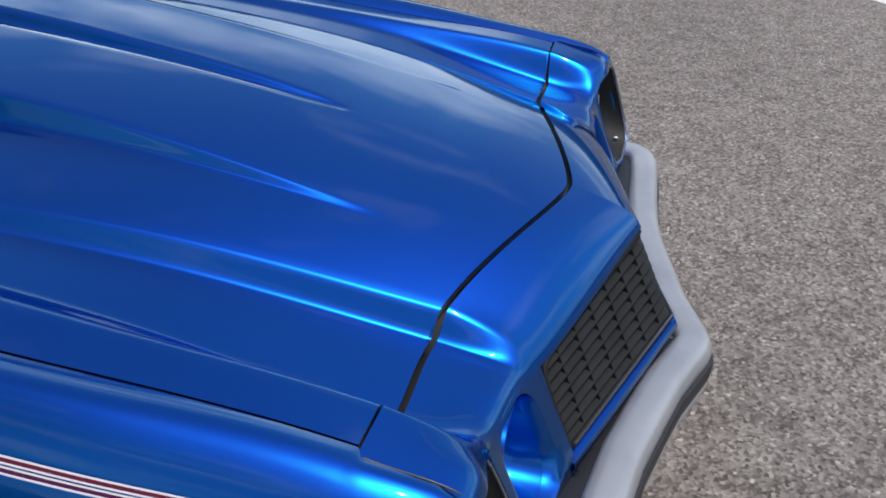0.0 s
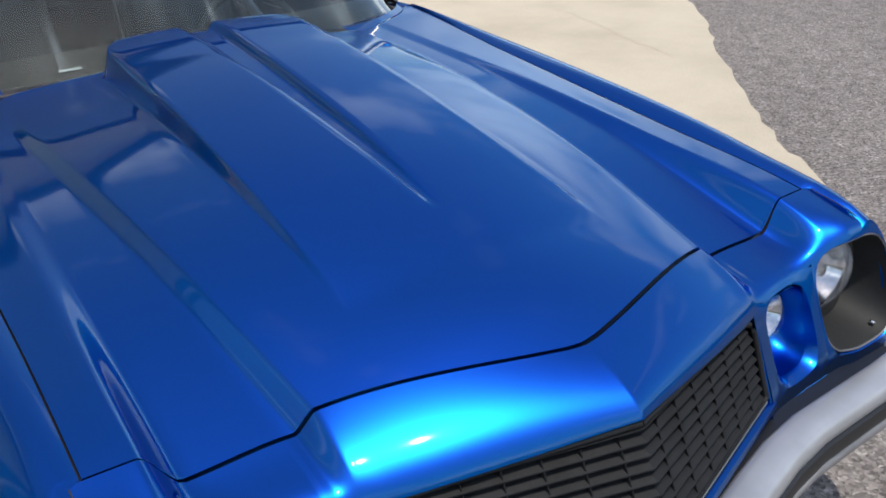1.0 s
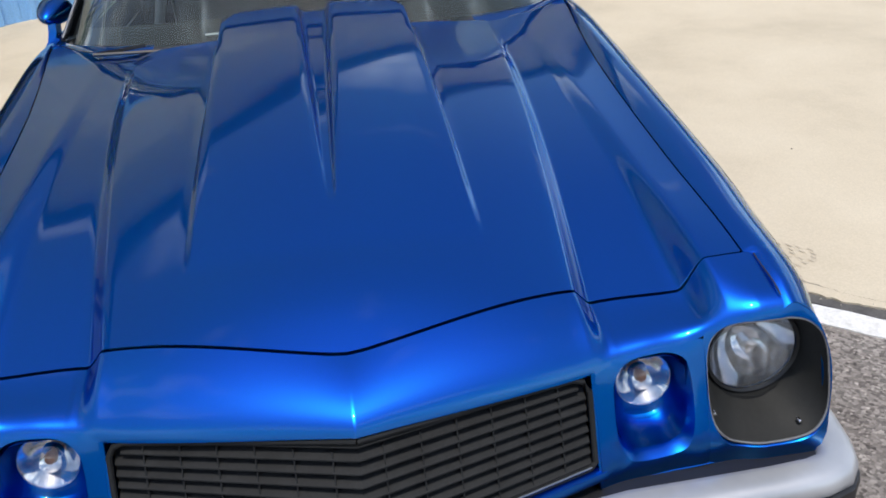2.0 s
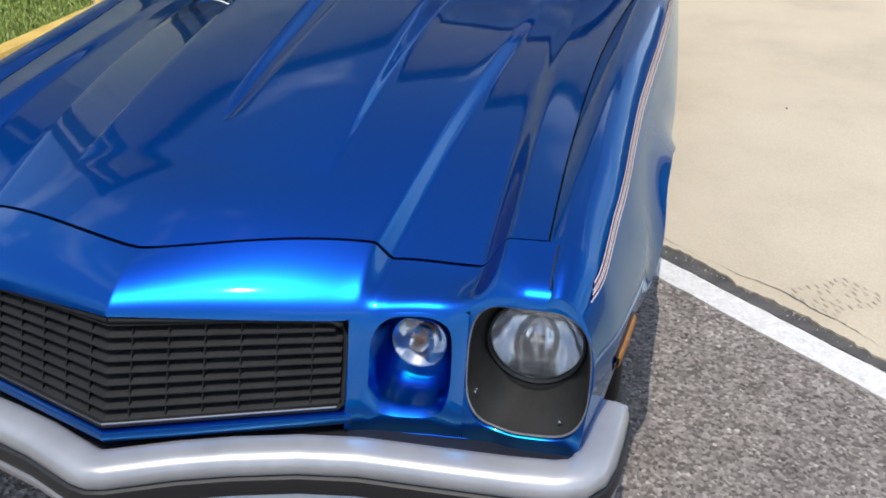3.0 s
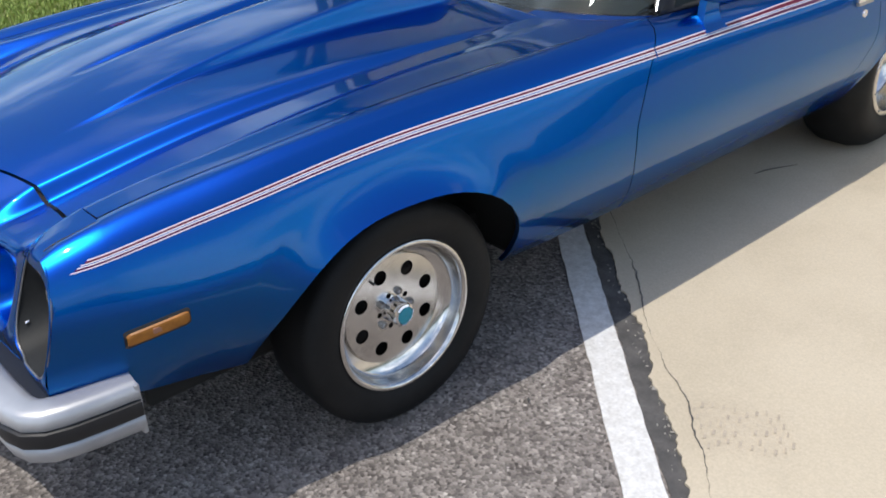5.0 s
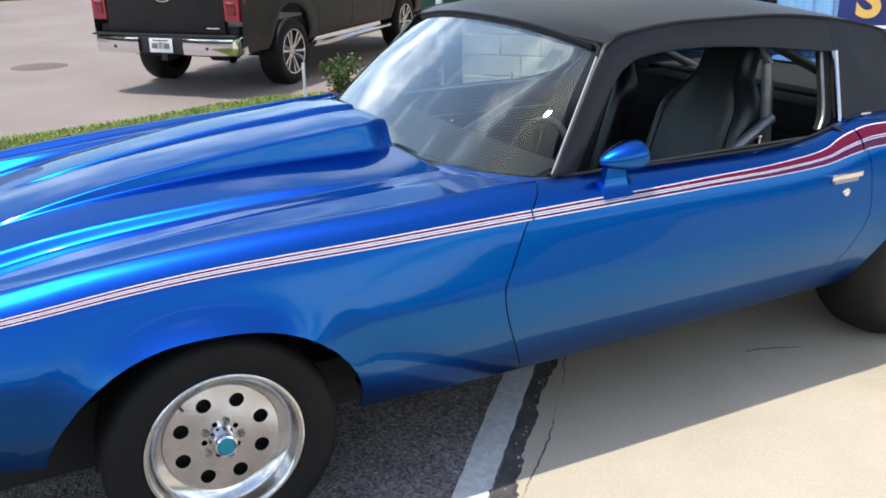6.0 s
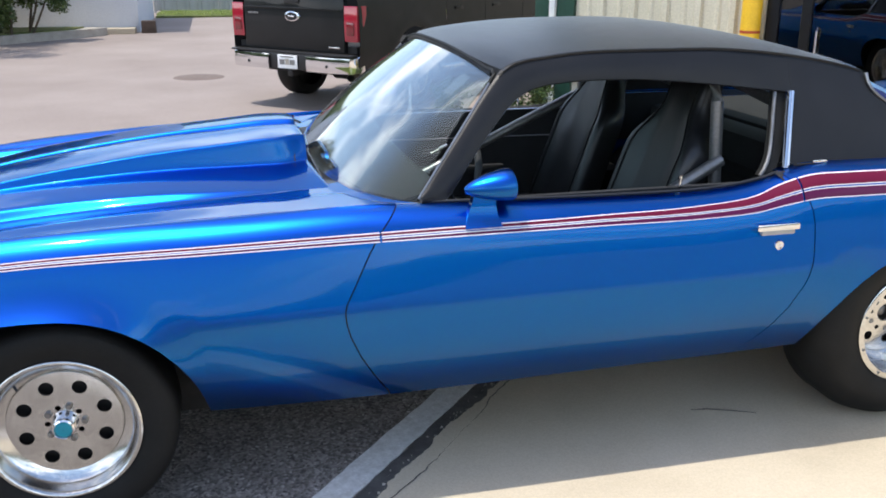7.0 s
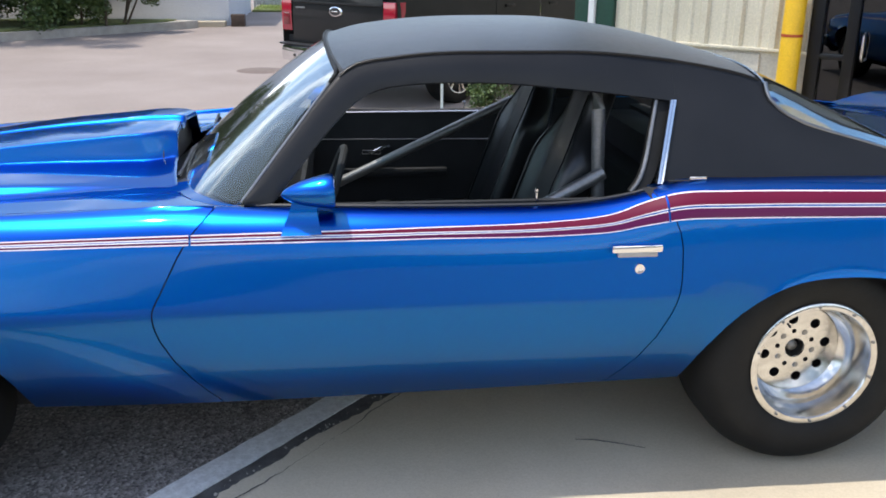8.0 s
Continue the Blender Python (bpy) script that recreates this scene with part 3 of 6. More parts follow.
at_wall(thing("room_behind_door", sheet([[(1.9, 0.2, 0), (1.9, 3.0, 0), (3.6, 3.0, 0), (3.6, 0.2, 0)], [(1.9, 0.2, 2.8), (1.9, 3.0, 2.8), (3.6, 3.0, 2.8), (3.6, 0.2, 2.8)]]), M_INSIDE, "dim shop room behind the glass", "wall", "structure"))
at_wall(thing("panel_blue", ribbed(3.08, 6.4, 0.0, 2.75, -0.01), M_SKYBLUE, "light blue ribbed wall panel", "wall", "structure", sharp=20))
banner = at_wall(empty("banner", "navy blue printed shop banner on the light blue wall", "banner"))
part("cloth", box(3.57, -0.06, 0.55, 5.6, -0.045, 2.6, 0.003), M_NAVY, banner)
part("rule", box(3.66, -0.066, 0.74, 3.98, -0.0605, 0.765), M_PAPER, banner, "white printed rule")
part("ribbon", box(4.02, -0.066, 0.70, 5.3, -0.0605, 0.80), M_PAPER, banner, "white printed ribbon")
for k in range(6):
    part("print", box(4.12 + k * 0.18, -0.070, 0.73, 4.22 + k * 0.18, -0.0665, 0.77), M_NAVY, banner, "unreadable print")
font = bpy.data.curves.new("letter", "FONT")
font.body, font.size, font.extrude, font.offset = "S", 0.42, 0.003, 0.014
letter = new("letter", font)
font.materials.append(M_GOLD)
letter.parent, letter.matrix_local = banner, pose(3.70, -0.066, 0.84, 90, 0, 0)
for k in range(4):
    part("print", box(4.06 + k * 0.34, -0.070, 0.84, 4.30 + k * 0.34, -0.0665, 1.14, 0.01), M_GOLD, banner, "gold print")

# yellow bollard before the wall
bollard = empty("bollard", "yellow plastic-sleeved steel bollard with a red band", "bollard", pose(4.86, 3.64, 0))
M_BOLLARD = mottled("yellow_sleeve", (0.72, 0.42, 0.01), (0.85, 0.52, 0.02), 4.0, 0.4, 90, 0.0006, 0.2)
M_BAND = material("red_band", (0.35, 0.04, 0.01), 0.5)


def upright(profile, n=32):
    bm = lathe([(r, z) for r, z in profile], n)
    bmesh.ops.rotate(bm, verts=bm.verts, matrix=Matrix.Rotation(radians(90), 3, "X"))
    return bm


part("sleeve", upright([(0.082, -0.0), (0.082, 1.40), (0.076, 1.44), (0.055, 1.475), (0.001, 1.49)]), M_BOLLARD, bollard)
part("band", upright([(0.0835, 0.965), (0.0845, 0.97), (0.0845, 0.982), (0.0835, 0.987)]), M_BAND, bollard, "thin red band")

# white stake in the grass
thing("stake", sheet([[(2.24 + a, 5.18 + b, z) for a, b in ((-0.012, -0.008), (0.012, -0.008), (0.012, 0.008), (-0.012, 0.008))] for z in (0.0, 0.41, 0.415)], closed=True), M_PAPER, "thin white wooden stake in the grass", "stake")
# ---- the blue coupe: x runs from the front axle to the tail, y to its right side ----
car = empty("car", "metallic blue two-door muscle coupe with black vinyl roof, parked", "car")

half_width = smooth_curve([(-0.95, 0.765), (-0.90, 0.806), (-0.86, 0.818), (-0.80, 0.833), (-0.72, 0.858), (-0.50, 0.898), (-0.20, 0.923), (0.0, 0.934), (0.20, 0.943), (0.45, 0.955), (0.80, 0.960), (1.8, 0.965), (2.3, 0.968), (2.75, 0.975), (3.2, 0.96), (3.6, 0.91), (3.85, 0.84), (3.95, 0.77)])
crown = smooth_curve([(-0.90, 0.715), (-0.82, 0.747), (-0.75, 0.771), (-0.68, 0.787), (-0.5, 0.813), (-0.3, 0.838), (0.1, 0.868), (0.5, 0.885), (0.9, 0.902), (1.05, 0.898), (1.8, 0.885), (2.02, 0.894), (2.16, 0.917), (2.24, 0.940), (2.4, 0.952), (3.0, 0.948), (3.5, 0.925), (3.95, 0.88)])
fall = smooth_curve([(0, -0.082), (0.01, -0.052), (0.03, -0.024), (0.06, -0.007), (0.10, 0.0), (1.0, 0.0)])
gap_y = smooth_curve([(-0.85, 0.72), (-0.68, 0.718), (-0.3, 0.72), (0.1, 0.735), (0.35, 0.755), (0.6, 0.785), (0.85, 0.82), (1.0, 0.84)])
gap_z = smooth_curve([(-0.85, 0.735), (-0.80, 0.752), (-0.68, 0.783), (-0.3, 0.822), (0.1, 0.855), (0.5, 0.878), (0.9, 0.897), (1.0, 0.899)])
stripe_top = smooth_curve([(-0.80, 0.740), (-0.5, 0.772), (-0.1, 0.811), (0.42, 0.831), (0.89, 0.846), (1.5, 0.853), (1.9, 0.860), (2.06, 0.876), (2.15, 0.902), (2.25, 0.928), (2.36, 0.934), (2.6, 0.933), (3.4, 0.915), (3.7, 0.905)])
stripe_wide = smooth_curve([(-0.80, 0.015), (-0.4, 0.017), (0.2, 0.021), (0.9, 0.026), (1.9, 0.036), (2.06, 0.044), (2.25, 0.066), (2.4, 0.070), (3.7, 0.068)])


lean = smooth_curve([(-0.85, 0.28), (-0.73, 0.345), (-0.62, 0.44), (-0.5, 0.485), (-0.37, 0.475), (-0.16, 0.455), (0.02, 0.430), (0.15, 0.400), (0.37, 0.355), (0.9, 0.21), (1.4, 0.155)])


def flank(x, z):
    """How far the body side stands out at x and height z."""
    k = lean(x)
    y = half_width(x) + fall(max(crown(x) - z, 0.0)) * (1 - 1.7 * max(k - 0.155, 0)) * (0.55 + 0.45 * ease(-0.82, -0.5, x))
    # a soft crease below the middle; the side leans in above and below it
    y -= k * (math.sqrt((z - 0.635) ** 2 + 0.00008 + 0.01 * max(k - 0.155, 0)) + (z - 0.635)) / 2
    if z < 0.635:
        y -= (0.05 * (0.635 - z) + 1.20 * (0.635 - z) ** 2) * (0.35 + 0.65 * ease(-0.85, -0.55, x))
    # flared lips round the wheel openings
    for cx, rx, rz, out, wide in ((-0.03, 0.425, 0.67, 0.028, 0.24), (2.755, 0.435, 0.685, 0.006, 0.06)):
        d = math.hypot((x - cx) / rx, (z - 0.30) / (rz - 0.30)) if z > 0.30 else abs(x - cx) / rx
        y += out * max(0.0, 1 - abs(d - 1.0) / wide) ** 2 * (0.2 + 0.8 * ease(0.38, 0.62, z)) * (1 - 0.5 * ease(0.12, 0.36, x - cx))
    return y


def arch(x, cx, rx, top, low):
    s = abs(x - cx) / rx
    return low if s >= 1 else low + (top - low) * (1 - s**2.4) ** (1 / 2.4)


def sill(x):
    base = smooth_curve([(-0.95, 0.49), (-0.82, 0.462), (-0.7, 0.415), (-0.5, 0.360), (0.0, 0.325), (0.4, 0.296), (0.9, 0.283), (1.5, 0.296), (2.3, 0.322), (3.2, 0.39), (3.95, 0.46)])(x)
    return max(base, arch(x, -0.03, 0.425, 0.672, 0.20), arch(x, 2.755, 0.437, 0.688, 0.20))


def columns(x0, x1):
    """Stations along the body, close together at the ends of the wheel openings."""
    xs = set(np.round(np.linspace(x0, x1, max(8, int((x1 - x0) / 0.04))), 4))
    for cx, rx in ((-0.03, 0.425), (2.755, 0.437)):
        xs |= {round(cx + s * rx * k, 4) for s in (-1, 1) for k in (0.90, 0.94, 0.97, 0.985, 0.994, 0.999, 1.0005)}
    return [x for x in sorted(xs) if x0 <= x <= x1]


door_front = smooth_curve([(0.295, 0.930), (0.335, 0.905), (0.40, 0.868), (0.54, 0.800), (0.63, 0.782), (0.71, 0.818), (0.84, 0.893), (0.93, 0.985)])
door_rear = smooth_curve([(0.30, 2.075), (0.335, 2.10), (0.43, 2.16), (0.65, 2.252), (0.78, 2.257), (0.86, 2.235), (0.96, 2.175)])
HEIGHTS = [0, 0.04, 0.1, 0.2, 0.32, 0.44, 0.50, 0.53, 0.545, 0.56, 0.575, 0.59, 0.61, 0.66, 0.75, 0.82, 0.88, 0.92, 0.95, 0.975, 0.99, 1.0]


def side_rows(left, right, n_or_xs, s, top_rows, ends=(1.0, 1.0)):
    """Rows up the side between two edges given as functions of height, then over the top."""
    rows = []
    for u in n_or_xs:
        x_mid = lerp(left(0.6), right(0.6), u)
        wl_, wr_ = max(0.0, 1 - u / ends[0]), max(0.0, 1 - (1 - u) / ends[1])
        at = lambda z: x_mid + wl_ * (left(z) - left(0.6)) + wr_ * (right(z) - right(0.6))
        low = sill(x_mid)
        low = sill(at(low)) if min(wl_, 1) + wr_ > 0 and sill(at(low)) < 0.46 else low
        row = [(at(low), s * (flank(at(low), low) - 0.014), low + 0.003), (at(low), s * flank(at(low), low), low)]
        for k in HEIGHTS[1:]:
            z = lerp(low, crown(x_mid), k)
            x = at(z)
            z = lerp(low, crown(x), k)
            row.append((x, s * flank(x, z), z))
        x = row[-1][0]
        rows.append(row + top_rows(x, s))
    return rows


def shoulder(x):
    return flank(x, crown(x))


def over_fender(x, s):
    y0, z0, y1, z1 = shoulder(x), crown(x), gap_y(x) + 0.0018, gap_z(x)
    if x < -0.684:
        # ahead of the hood the fender runs into the nose panel
        y1, z1 = 0.733, nose_z(x)
    out = [(x, s * lerp(y0, y1, k), lerp(z0, z1, k) + 0.006 * math.sin(math.pi * k)) for k in (0.33, 0.66, 1.0)]
    return out + [(x, s * (y1 + 0.001), z1 - 0.018)]


def over_door(x, s):
    y0 = shoulder(x)
    return [(x, s * (y0 - 0.012), crown(x) + 0.001), (x, s * (y0 - 0.022), crown(x) - 0.008)]


def over_quarter(x, s):
    y0 = shoulder(x)
    return [(x, s * (y0 - 0.02), crown(x) + 0.002), (x, s * (y0 - 0.05), crown(x) + 0.003)]


nose_z = smooth_curve([(-0.822, 0.735), (-0.815, 0.740), (-0.8103, 0.7486), (-0.8032, 0.7554), (-0.7938, 0.7606), (-0.7761, 0.7665), (-0.7551, 0.7708), (-0.7317, 0.7746), (-0.7069, 0.7791), (-0.69, 0.783)])
front_edge = smooth_curve([(0.35, -0.83), (0.44, -0.855), (0.47, -0.872), (0.53, -0.874), (0.60, -0.853), (0.70, -0.823), (0.76, -0.810), (0.80, -0.80)])
tail_edge = smooth_curve([(0.3, 3.86), (0.5, 3.93), (0.7, 3.93), (0.9, 3.90), (1.0, 3.88)])
fender_u = [(x + 0.853) / (0.785 + 0.853) for x in sorted(columns(-0.853, 0.785) + [-0.725, -0.716, -0.708, -0.70])]
quarter_u = [(x - 2.25) / (3.93 - 2.25) for x in columns(2.25, 3.93)]
for s in (-1, 1):
    part("fender", sheet(side_rows(front_edge, lambda z: door_front(z) - 0.0025, fender_u, s, over_fender, (0.20, 0.20))), M_BLUE, car, thick=0.002, sharp=50)
    door = part("door", sheet(side_rows(lambda z: door_front(z) + 0.0020, lambda z: door_rear(z) - 0.0018, np.linspace(0, 1, 44), s, over_door)), M_BLUE, car, thick=0.003, sharp=50)
    part("quarter_panel", sheet(side_rows(lambda z: door_rear(z) + 0.0018, tail_edge, quarter_u, s, over_quarter, (0.030, 0.25))), M_BLUE, car, thick=0.003, sharp=50)
    # dark seams behind the panel gaps
    for edge_of in (door_front, door_rear):
        part("door_seal", sheet([[(edge_of(z) + d, s * (flank(edge_of(z), z) - 0.010), z) for d in (-0.03, 0.03)] for z in np.linspace(0.305, crown(edge_of(0.9)) - 0.002, 24)]), M_BLACK, car)
    # door handle and lock
    hz = 0.789
    handle = part("door_handle", box(2.045, s * 0.950 - 0.014, hz - 0.011, 2.192, s * 0.950 + 0.014, hz + 0.011, 0.006), M_CHROME, door, "chrome pull-up handle")
    part("handle_flap", box(2.065, s * 0.949 - 0.008, hz - 0.026, 2.18, s * 0.949 + 0.008, hz - 0.012, 0.003), M_BUMPER, handle, "silver flap under the handle")
    lock = lathe([(0.001, 0.0), (0.006, 0.0), (0.007, -0.002), (0.014, -0.003), (0.017, 0.004), (0.017, 0.012)], 20)
    bmesh.ops.transform(lock, verts=lock.verts, matrix=Matrix.Translation((2.131, s * (flank(2.131, 0.728) + 0.002), 0.728)) @ Matrix.Scale(-s, 4, (0, 1, 0)))
    part("lock", lock, M_CHROME, door, "round chrome key lock")
    # side marker lamps
    def marker(x0, x1, half, proud, s=s):
        rows = []
        for x in (x0, x0 + 0.002, x0 + 0.005, x0 + 0.010, lerp(x0, x1, 0.3), lerp(x0, x1, 0.7), x1 - 0.010, x1 - 0.005, x1 - 0.002, x1):
            mid = lerp(0.571, 0.585, (x + 0.722) / 0.127)
            end = min(1.0, (min(x - x0, x1 - x) + 0.006) / 0.012) ** 0.35
            rows.append([(x, s * (flank(x, mid + k * half * end) + proud * max(0.05, 1 - k**6) * end), mid + k * half * end) for k in np.linspace(-1, 1, 9)])
        return sheet(rows)

    lamp = part("marker_lamp", marker(-0.722, -0.595, 0.017, 0.009), M_AMBER, car, "amber side marker lens")
    part("marker_rim", marker(-0.726, -0.591, 0.0215, 0.004), M_BLACK, lamp, "black rubber rim round the lens")
    part("marker_bulb", box(-0.672, s * (flank(-0.66, 0.58) + 0.006) - 0.004, 0.573, -0.652, s * (flank(-0.66, 0.58) + 0.006) + 0.004, 0.587, 0.003), M_ORANGE, lamp, "darker bulb spot behind the lens")
    # pin stripes along the shoulder
    door_gap = door_front(0.838)
    rear_gap = door_rear(0.895)
    bands = [(0.0, 0.12, 0.0, 0.038, M_WHITE), (0.12, 0.34, 0.038, 0.455, M_RED), (0.34, 0.455, 0.455, 0.490, M_WHITE), (0.545, 0.66, 0.555, 0.590, M_WHITE), (0.66, 0.88, 0.590, 0.962, M_MAROON), (0.88, 1.0, 0.962, 1.0, M_WHITE)]
    for x0, x1, hold in ((-0.785, door_gap - 0.003, "fender"), (door_gap + 0.003, rear_gap - 0.003, "door"), (rear_gap + 0.003, 3.72, "quarter")):
        for a0, a1, b0, b1, mat in bands:
            xs = np.linspace(x0 + (0.04 * (1 - a0) if hold == "fender" else 0), x1, 60)
            part("stripe", sheet([[(x, s * (flank(x, z) + 0.0025 + 0.0015 * ease(1.9, 2.3, x)), z) for z in np.linspace(stripe_top(x) - stripe_wide(x) * lerp(a1, b1, ease(0.9, 2.2, x)), stripe_top(x) - stripe_wide(x) * lerp(a0, b0, ease(0.9, 2.2, x)), 4)] for x in xs]), mat, car)

# ---- hood with its raised middle and cowl scoop ----
screen_x = smooth_curve([(0, 0.765), (0.3, 0.792), (0.5, 0.825), (0.68, 0.885), (0.76, 0.955), (0.80, 1.03)])
valley = smooth_curve([(-0.86, 0.675), (-0.69, 0.720), (-0.3, 0.806), (0.1, 0.853), (0.5, 0.877), (0.9, 0.893)])
crease = smooth_curve([(-0.86, 0.395), (-0.69, 0.415), (-0.33, 0.452), (0.0, 0.485), (0.42, 0.520), (0.85, 0.545)])
lift = smooth_curve([(-0.86, 0.034), (-0.3, 0.028), (0.3, 0.017), (0.6, 0.004), (0.74, 0.0), (0.9, 0.0)])
outer = smooth_curve([(-0.86, 0.062), (-0.68, 0.060), (-0.3, 0.024), (0.1, 0.012), (0.5, 0.004), (0.9, 0.002)])
scoop = smooth_curve([(-0.86, 0.0), (-0.58, 0.0), (-0.50, 0.0035), (-0.30, 0.015), (0.13, 0.042), (0.45, 0.066), (0.66, 0.081), (0.72, 0.080), (0.77, 0.070)])
hood_front_x = smooth_curve([(0, -0.812), (0.03, -0.808), (0.40, -0.692), (0.44, -0.684), (0.585, -0.683), (0.72, -0.680)])


def scoop_edge(x):
    """The lip and the foot of the scoop's side at x."""
    lip = 0.262 - 0.060 * ease(0.60, 0.765, x) ** 2
    return lip, lip + 0.016 + 0.006 * ease(-0.2, 0.5, x) + 0.035 * ease(0.62, 0.765, x)


def groove(x):
    """Depth, floor and bank of the groove between the two humps; it runs out to a point."""
    k = min(max((x + 0.42) / 1.1, 0.0), 1.0)
    return 0.021 * min(1.0, 2.2 * k) ** 0.8, 0.003 + 0.026 * k, 0.012 + 0.040 * k


def hood_z(x, y):
    y = abs(y)
    b = crease(x)
    z = valley(x) + lift(x) * (1 - ease(b - 0.014, b + 0.022, y)) + (0.040 + 0.014 * ease(-0.3, -0.75, x)) * max(0.0, 1 - (y / b) ** 2) * ease(-1.4, -0.6, x)
    z += outer(x) * ease(0.598, 0.650, y) + (gap_z(x) - valley(x) - outer(x)) * ease(0.60, gap_y(x), y)
    lip, foot = scoop_edge(x)
    z += scoop(x) * (1 - ease(lip, foot, y))
    deep, floor_y, bank = groove(x)
    return z - deep * (1 - ease(floor_y, bank, y))


def spread(n, marks):
    """Fractions from -1 to 1, closer together near the marks."""
    ys = set(np.round(np.linspace(-1, 1, n), 4))
    for m in marks:
        ys |= {round(s * (m + d), 4) for s in (-1, 1) for d in np.linspace(-0.05, 0.06, 9)}
    return sorted(y for y in ys if abs(y) <= 1)


HOOD_F = [0, 0.03, 0.06, 0.36, 0.43, 0.60, 0.68, 0.84, 0.92, 1.0]
half_f = sorted({round(lerp(a, b, k / n), 5) for a, b, n in zip(HOOD_F, HOOD_F[1:], (3, 4, 14, 12, 8, 12, 8, 10, 6)) for k in range(n + 1)})
ys_hood = [-f for f in half_f[:0:-1]] + half_f


def hood_y(x, f):
    """Across the hood along lines that follow its groove, scoop, crease and edge."""
    _, floor_y, bank = groove(x)
    lip, foot = scoop_edge(x)
    marks = [0, floor_y, bank, lip, foot, crease(x) - 0.014, crease(x) + 0.022, 0.598, 0.650, gap_y(x) - 0.0018]
    return math.copysign(float(np.interp(abs(f), HOOD_F, marks)), f)


def hood_point(u, f):
    x = lerp(hood_front_x(abs(hood_y(-0.69, f))), screen_x(abs(hood_y(0.80, f)) * 0.99) - 0.032, u)
    y = hood_y(x, f)
    return x, y, hood_z(x, y)


us_hood = [0] + list(np.linspace(0.0015, 1, 140))
hood_rows = [[hood_point(u, f) for f in ys_hood] for u in us_hood]
hood_rows = [[(x + 0.004, y, z - 0.016) for x, y, z in hood_rows[0]]] + hood_rows
hood_rows.append([(x + 0.004, y, z - 0.004) for x, y, z in hood_rows[-1]])
hood_rows.append([(x + 0.001, y, z - 0.014) for x, y, z in hood_rows[-1]])
hood = part("hood", sheet(hood_rows), M_BLUE, car, "blue hood with raised twin-hump cowl scoop", thick=0.0025, sharp=60)
# a black sheet stands in for the shade inside the scoop
part("scoop_mouth", grid(lambda u, v: (0.712, lerp(-0.30, 0.30, v), lerp(0.86, hood_z(0.712, lerp(-0.30, 0.30, v)) - 0.008, u)), 3, 24), M_BLACK, hood, "black sheet for the shade inside the scoop mouth", thick=0.004)
# folded hem along the hood's front edge
part("hood_hem", tube([(hood_front_x(abs(y)) + 0.0022, y, hood_z(hood_front_x(abs(y)), y) - 0.0014) for y in np.linspace(-0.70, 0.70, 90)], 0.0018, 8), M_BLUE, hood)
# gutter beneath the hood gaps
part("hood_gutter", sheet([[(hood_front_x(abs(y)) + d, y, hood_z(hood_front_x(abs(y)), y) - 0.022) for d in (-0.03, 0.03)] for y in np.linspace(-0.74, 0.74, 60)]), M_BLACK, car)
for s in (-1, 1):
    part("hood_gutter", sheet([[(x, s * (gap_y(x) + d), gap_z(x) - 0.020) for d in (-0.03, 0.03)] for x in np.linspace(-0.70, 0.95, 40)]), M_BLACK, car)

# cowl panel below the windscreen, its middle blackened to paint a deep shaded gap
for s in (-1, 1):
    cowl = lambda u, v: (lerp(screen_x(0.80 * v) - 0.05, screen_x(0.80 * v) + 0.03, u), s * 0.835 * v, lerp(0.858 + 0.030 * ease(0.42, 0.60, v), 0.890 + 0.008 * ease(0.42, 0.6, v), u))
    part("cowl_gap", grid(lambda u, v: cowl(u, 0.60 * v), 8, 14), M_BLACK, car, "cowl middle blackened for the shaded gap below the windscreen", thick=0.003)
    part("cowl_panel", grid(lambda u, v: cowl(u, lerp(0.60, 1.0, v)), 8, 14), M_BLUE, car, thick=0.003)
# wipers
for s, x0 in ((-1, 0.80), (1, 0.79)):
    part("wiper", tube([(0.785, -0.42 + 0.42 * (s + 1) / 1.0, 0.890), (0.775, -0.05 + 0.36 * (s + 1), 0.902), (0.80, 0.08 + 0.22 * (s + 1), 0.910)], 0.006, 6), M_BLACK, car, "black wiper arm")

# ---- nose: header panel, lamps, grille, bumper ----
brow_x = smooth_curve([(0, -0.948), (0.387, -0.838), (0.43, -0.820), (0.5, -0.808), (0.6, -0.800), (0.70, -0.815), (0.735, -0.815)])
brow_z = smooth_curve([(0, 0.701), (0.30, 0.680), (0.387, 0.674), (0.43, 0.682), (0.5, 0.688), (0.57, 0.691), (0.64, 0.722), (0.70, 0.740), (0.735, 0.740)])


def nose_point(u, y):
    """From the hood's edge (u = 0) forwards, rolling down to the brow (u = 1)."""
    a = abs(y)
    x0, z0, x1, z1 = hood_front_x(a) - 0.010 + 0.006 * ease(0.585, 0.64, a), hood_z(hood_front_x(a), a), brow_x(a), brow_z(a)
    slope = 0.20 if a < 0.45 else 0.26
    side = ease(0.37, 0.46, a)
    # over the grille the panel runs on nearly flat and turns down late
    run, fall = lerp(0.88, 0.62, side), lerp(0.66 * (z0 - z1 - 0.014) / (x0 - x1), slope, side)
    p0, p1, p2, p3 = (x0, z0), (x0 + run * (x1 - x0), z0 + fall * run * (x1 - x0)), (x1 + 0.006 + 0.006 * side, z1 + 0.014 + 0.007 * side), (x1, z1)
    b = [(1 - u) ** 3, 3 * u * (1 - u) ** 2, 3 * u * u * (1 - u), u**3]
    return sum(k * p[0] for k, p in zip(b, (p0, p1, p2, p3))), y, sum(k * p[1] for k, p in zip(b, (p0, p1, p2, p3)))


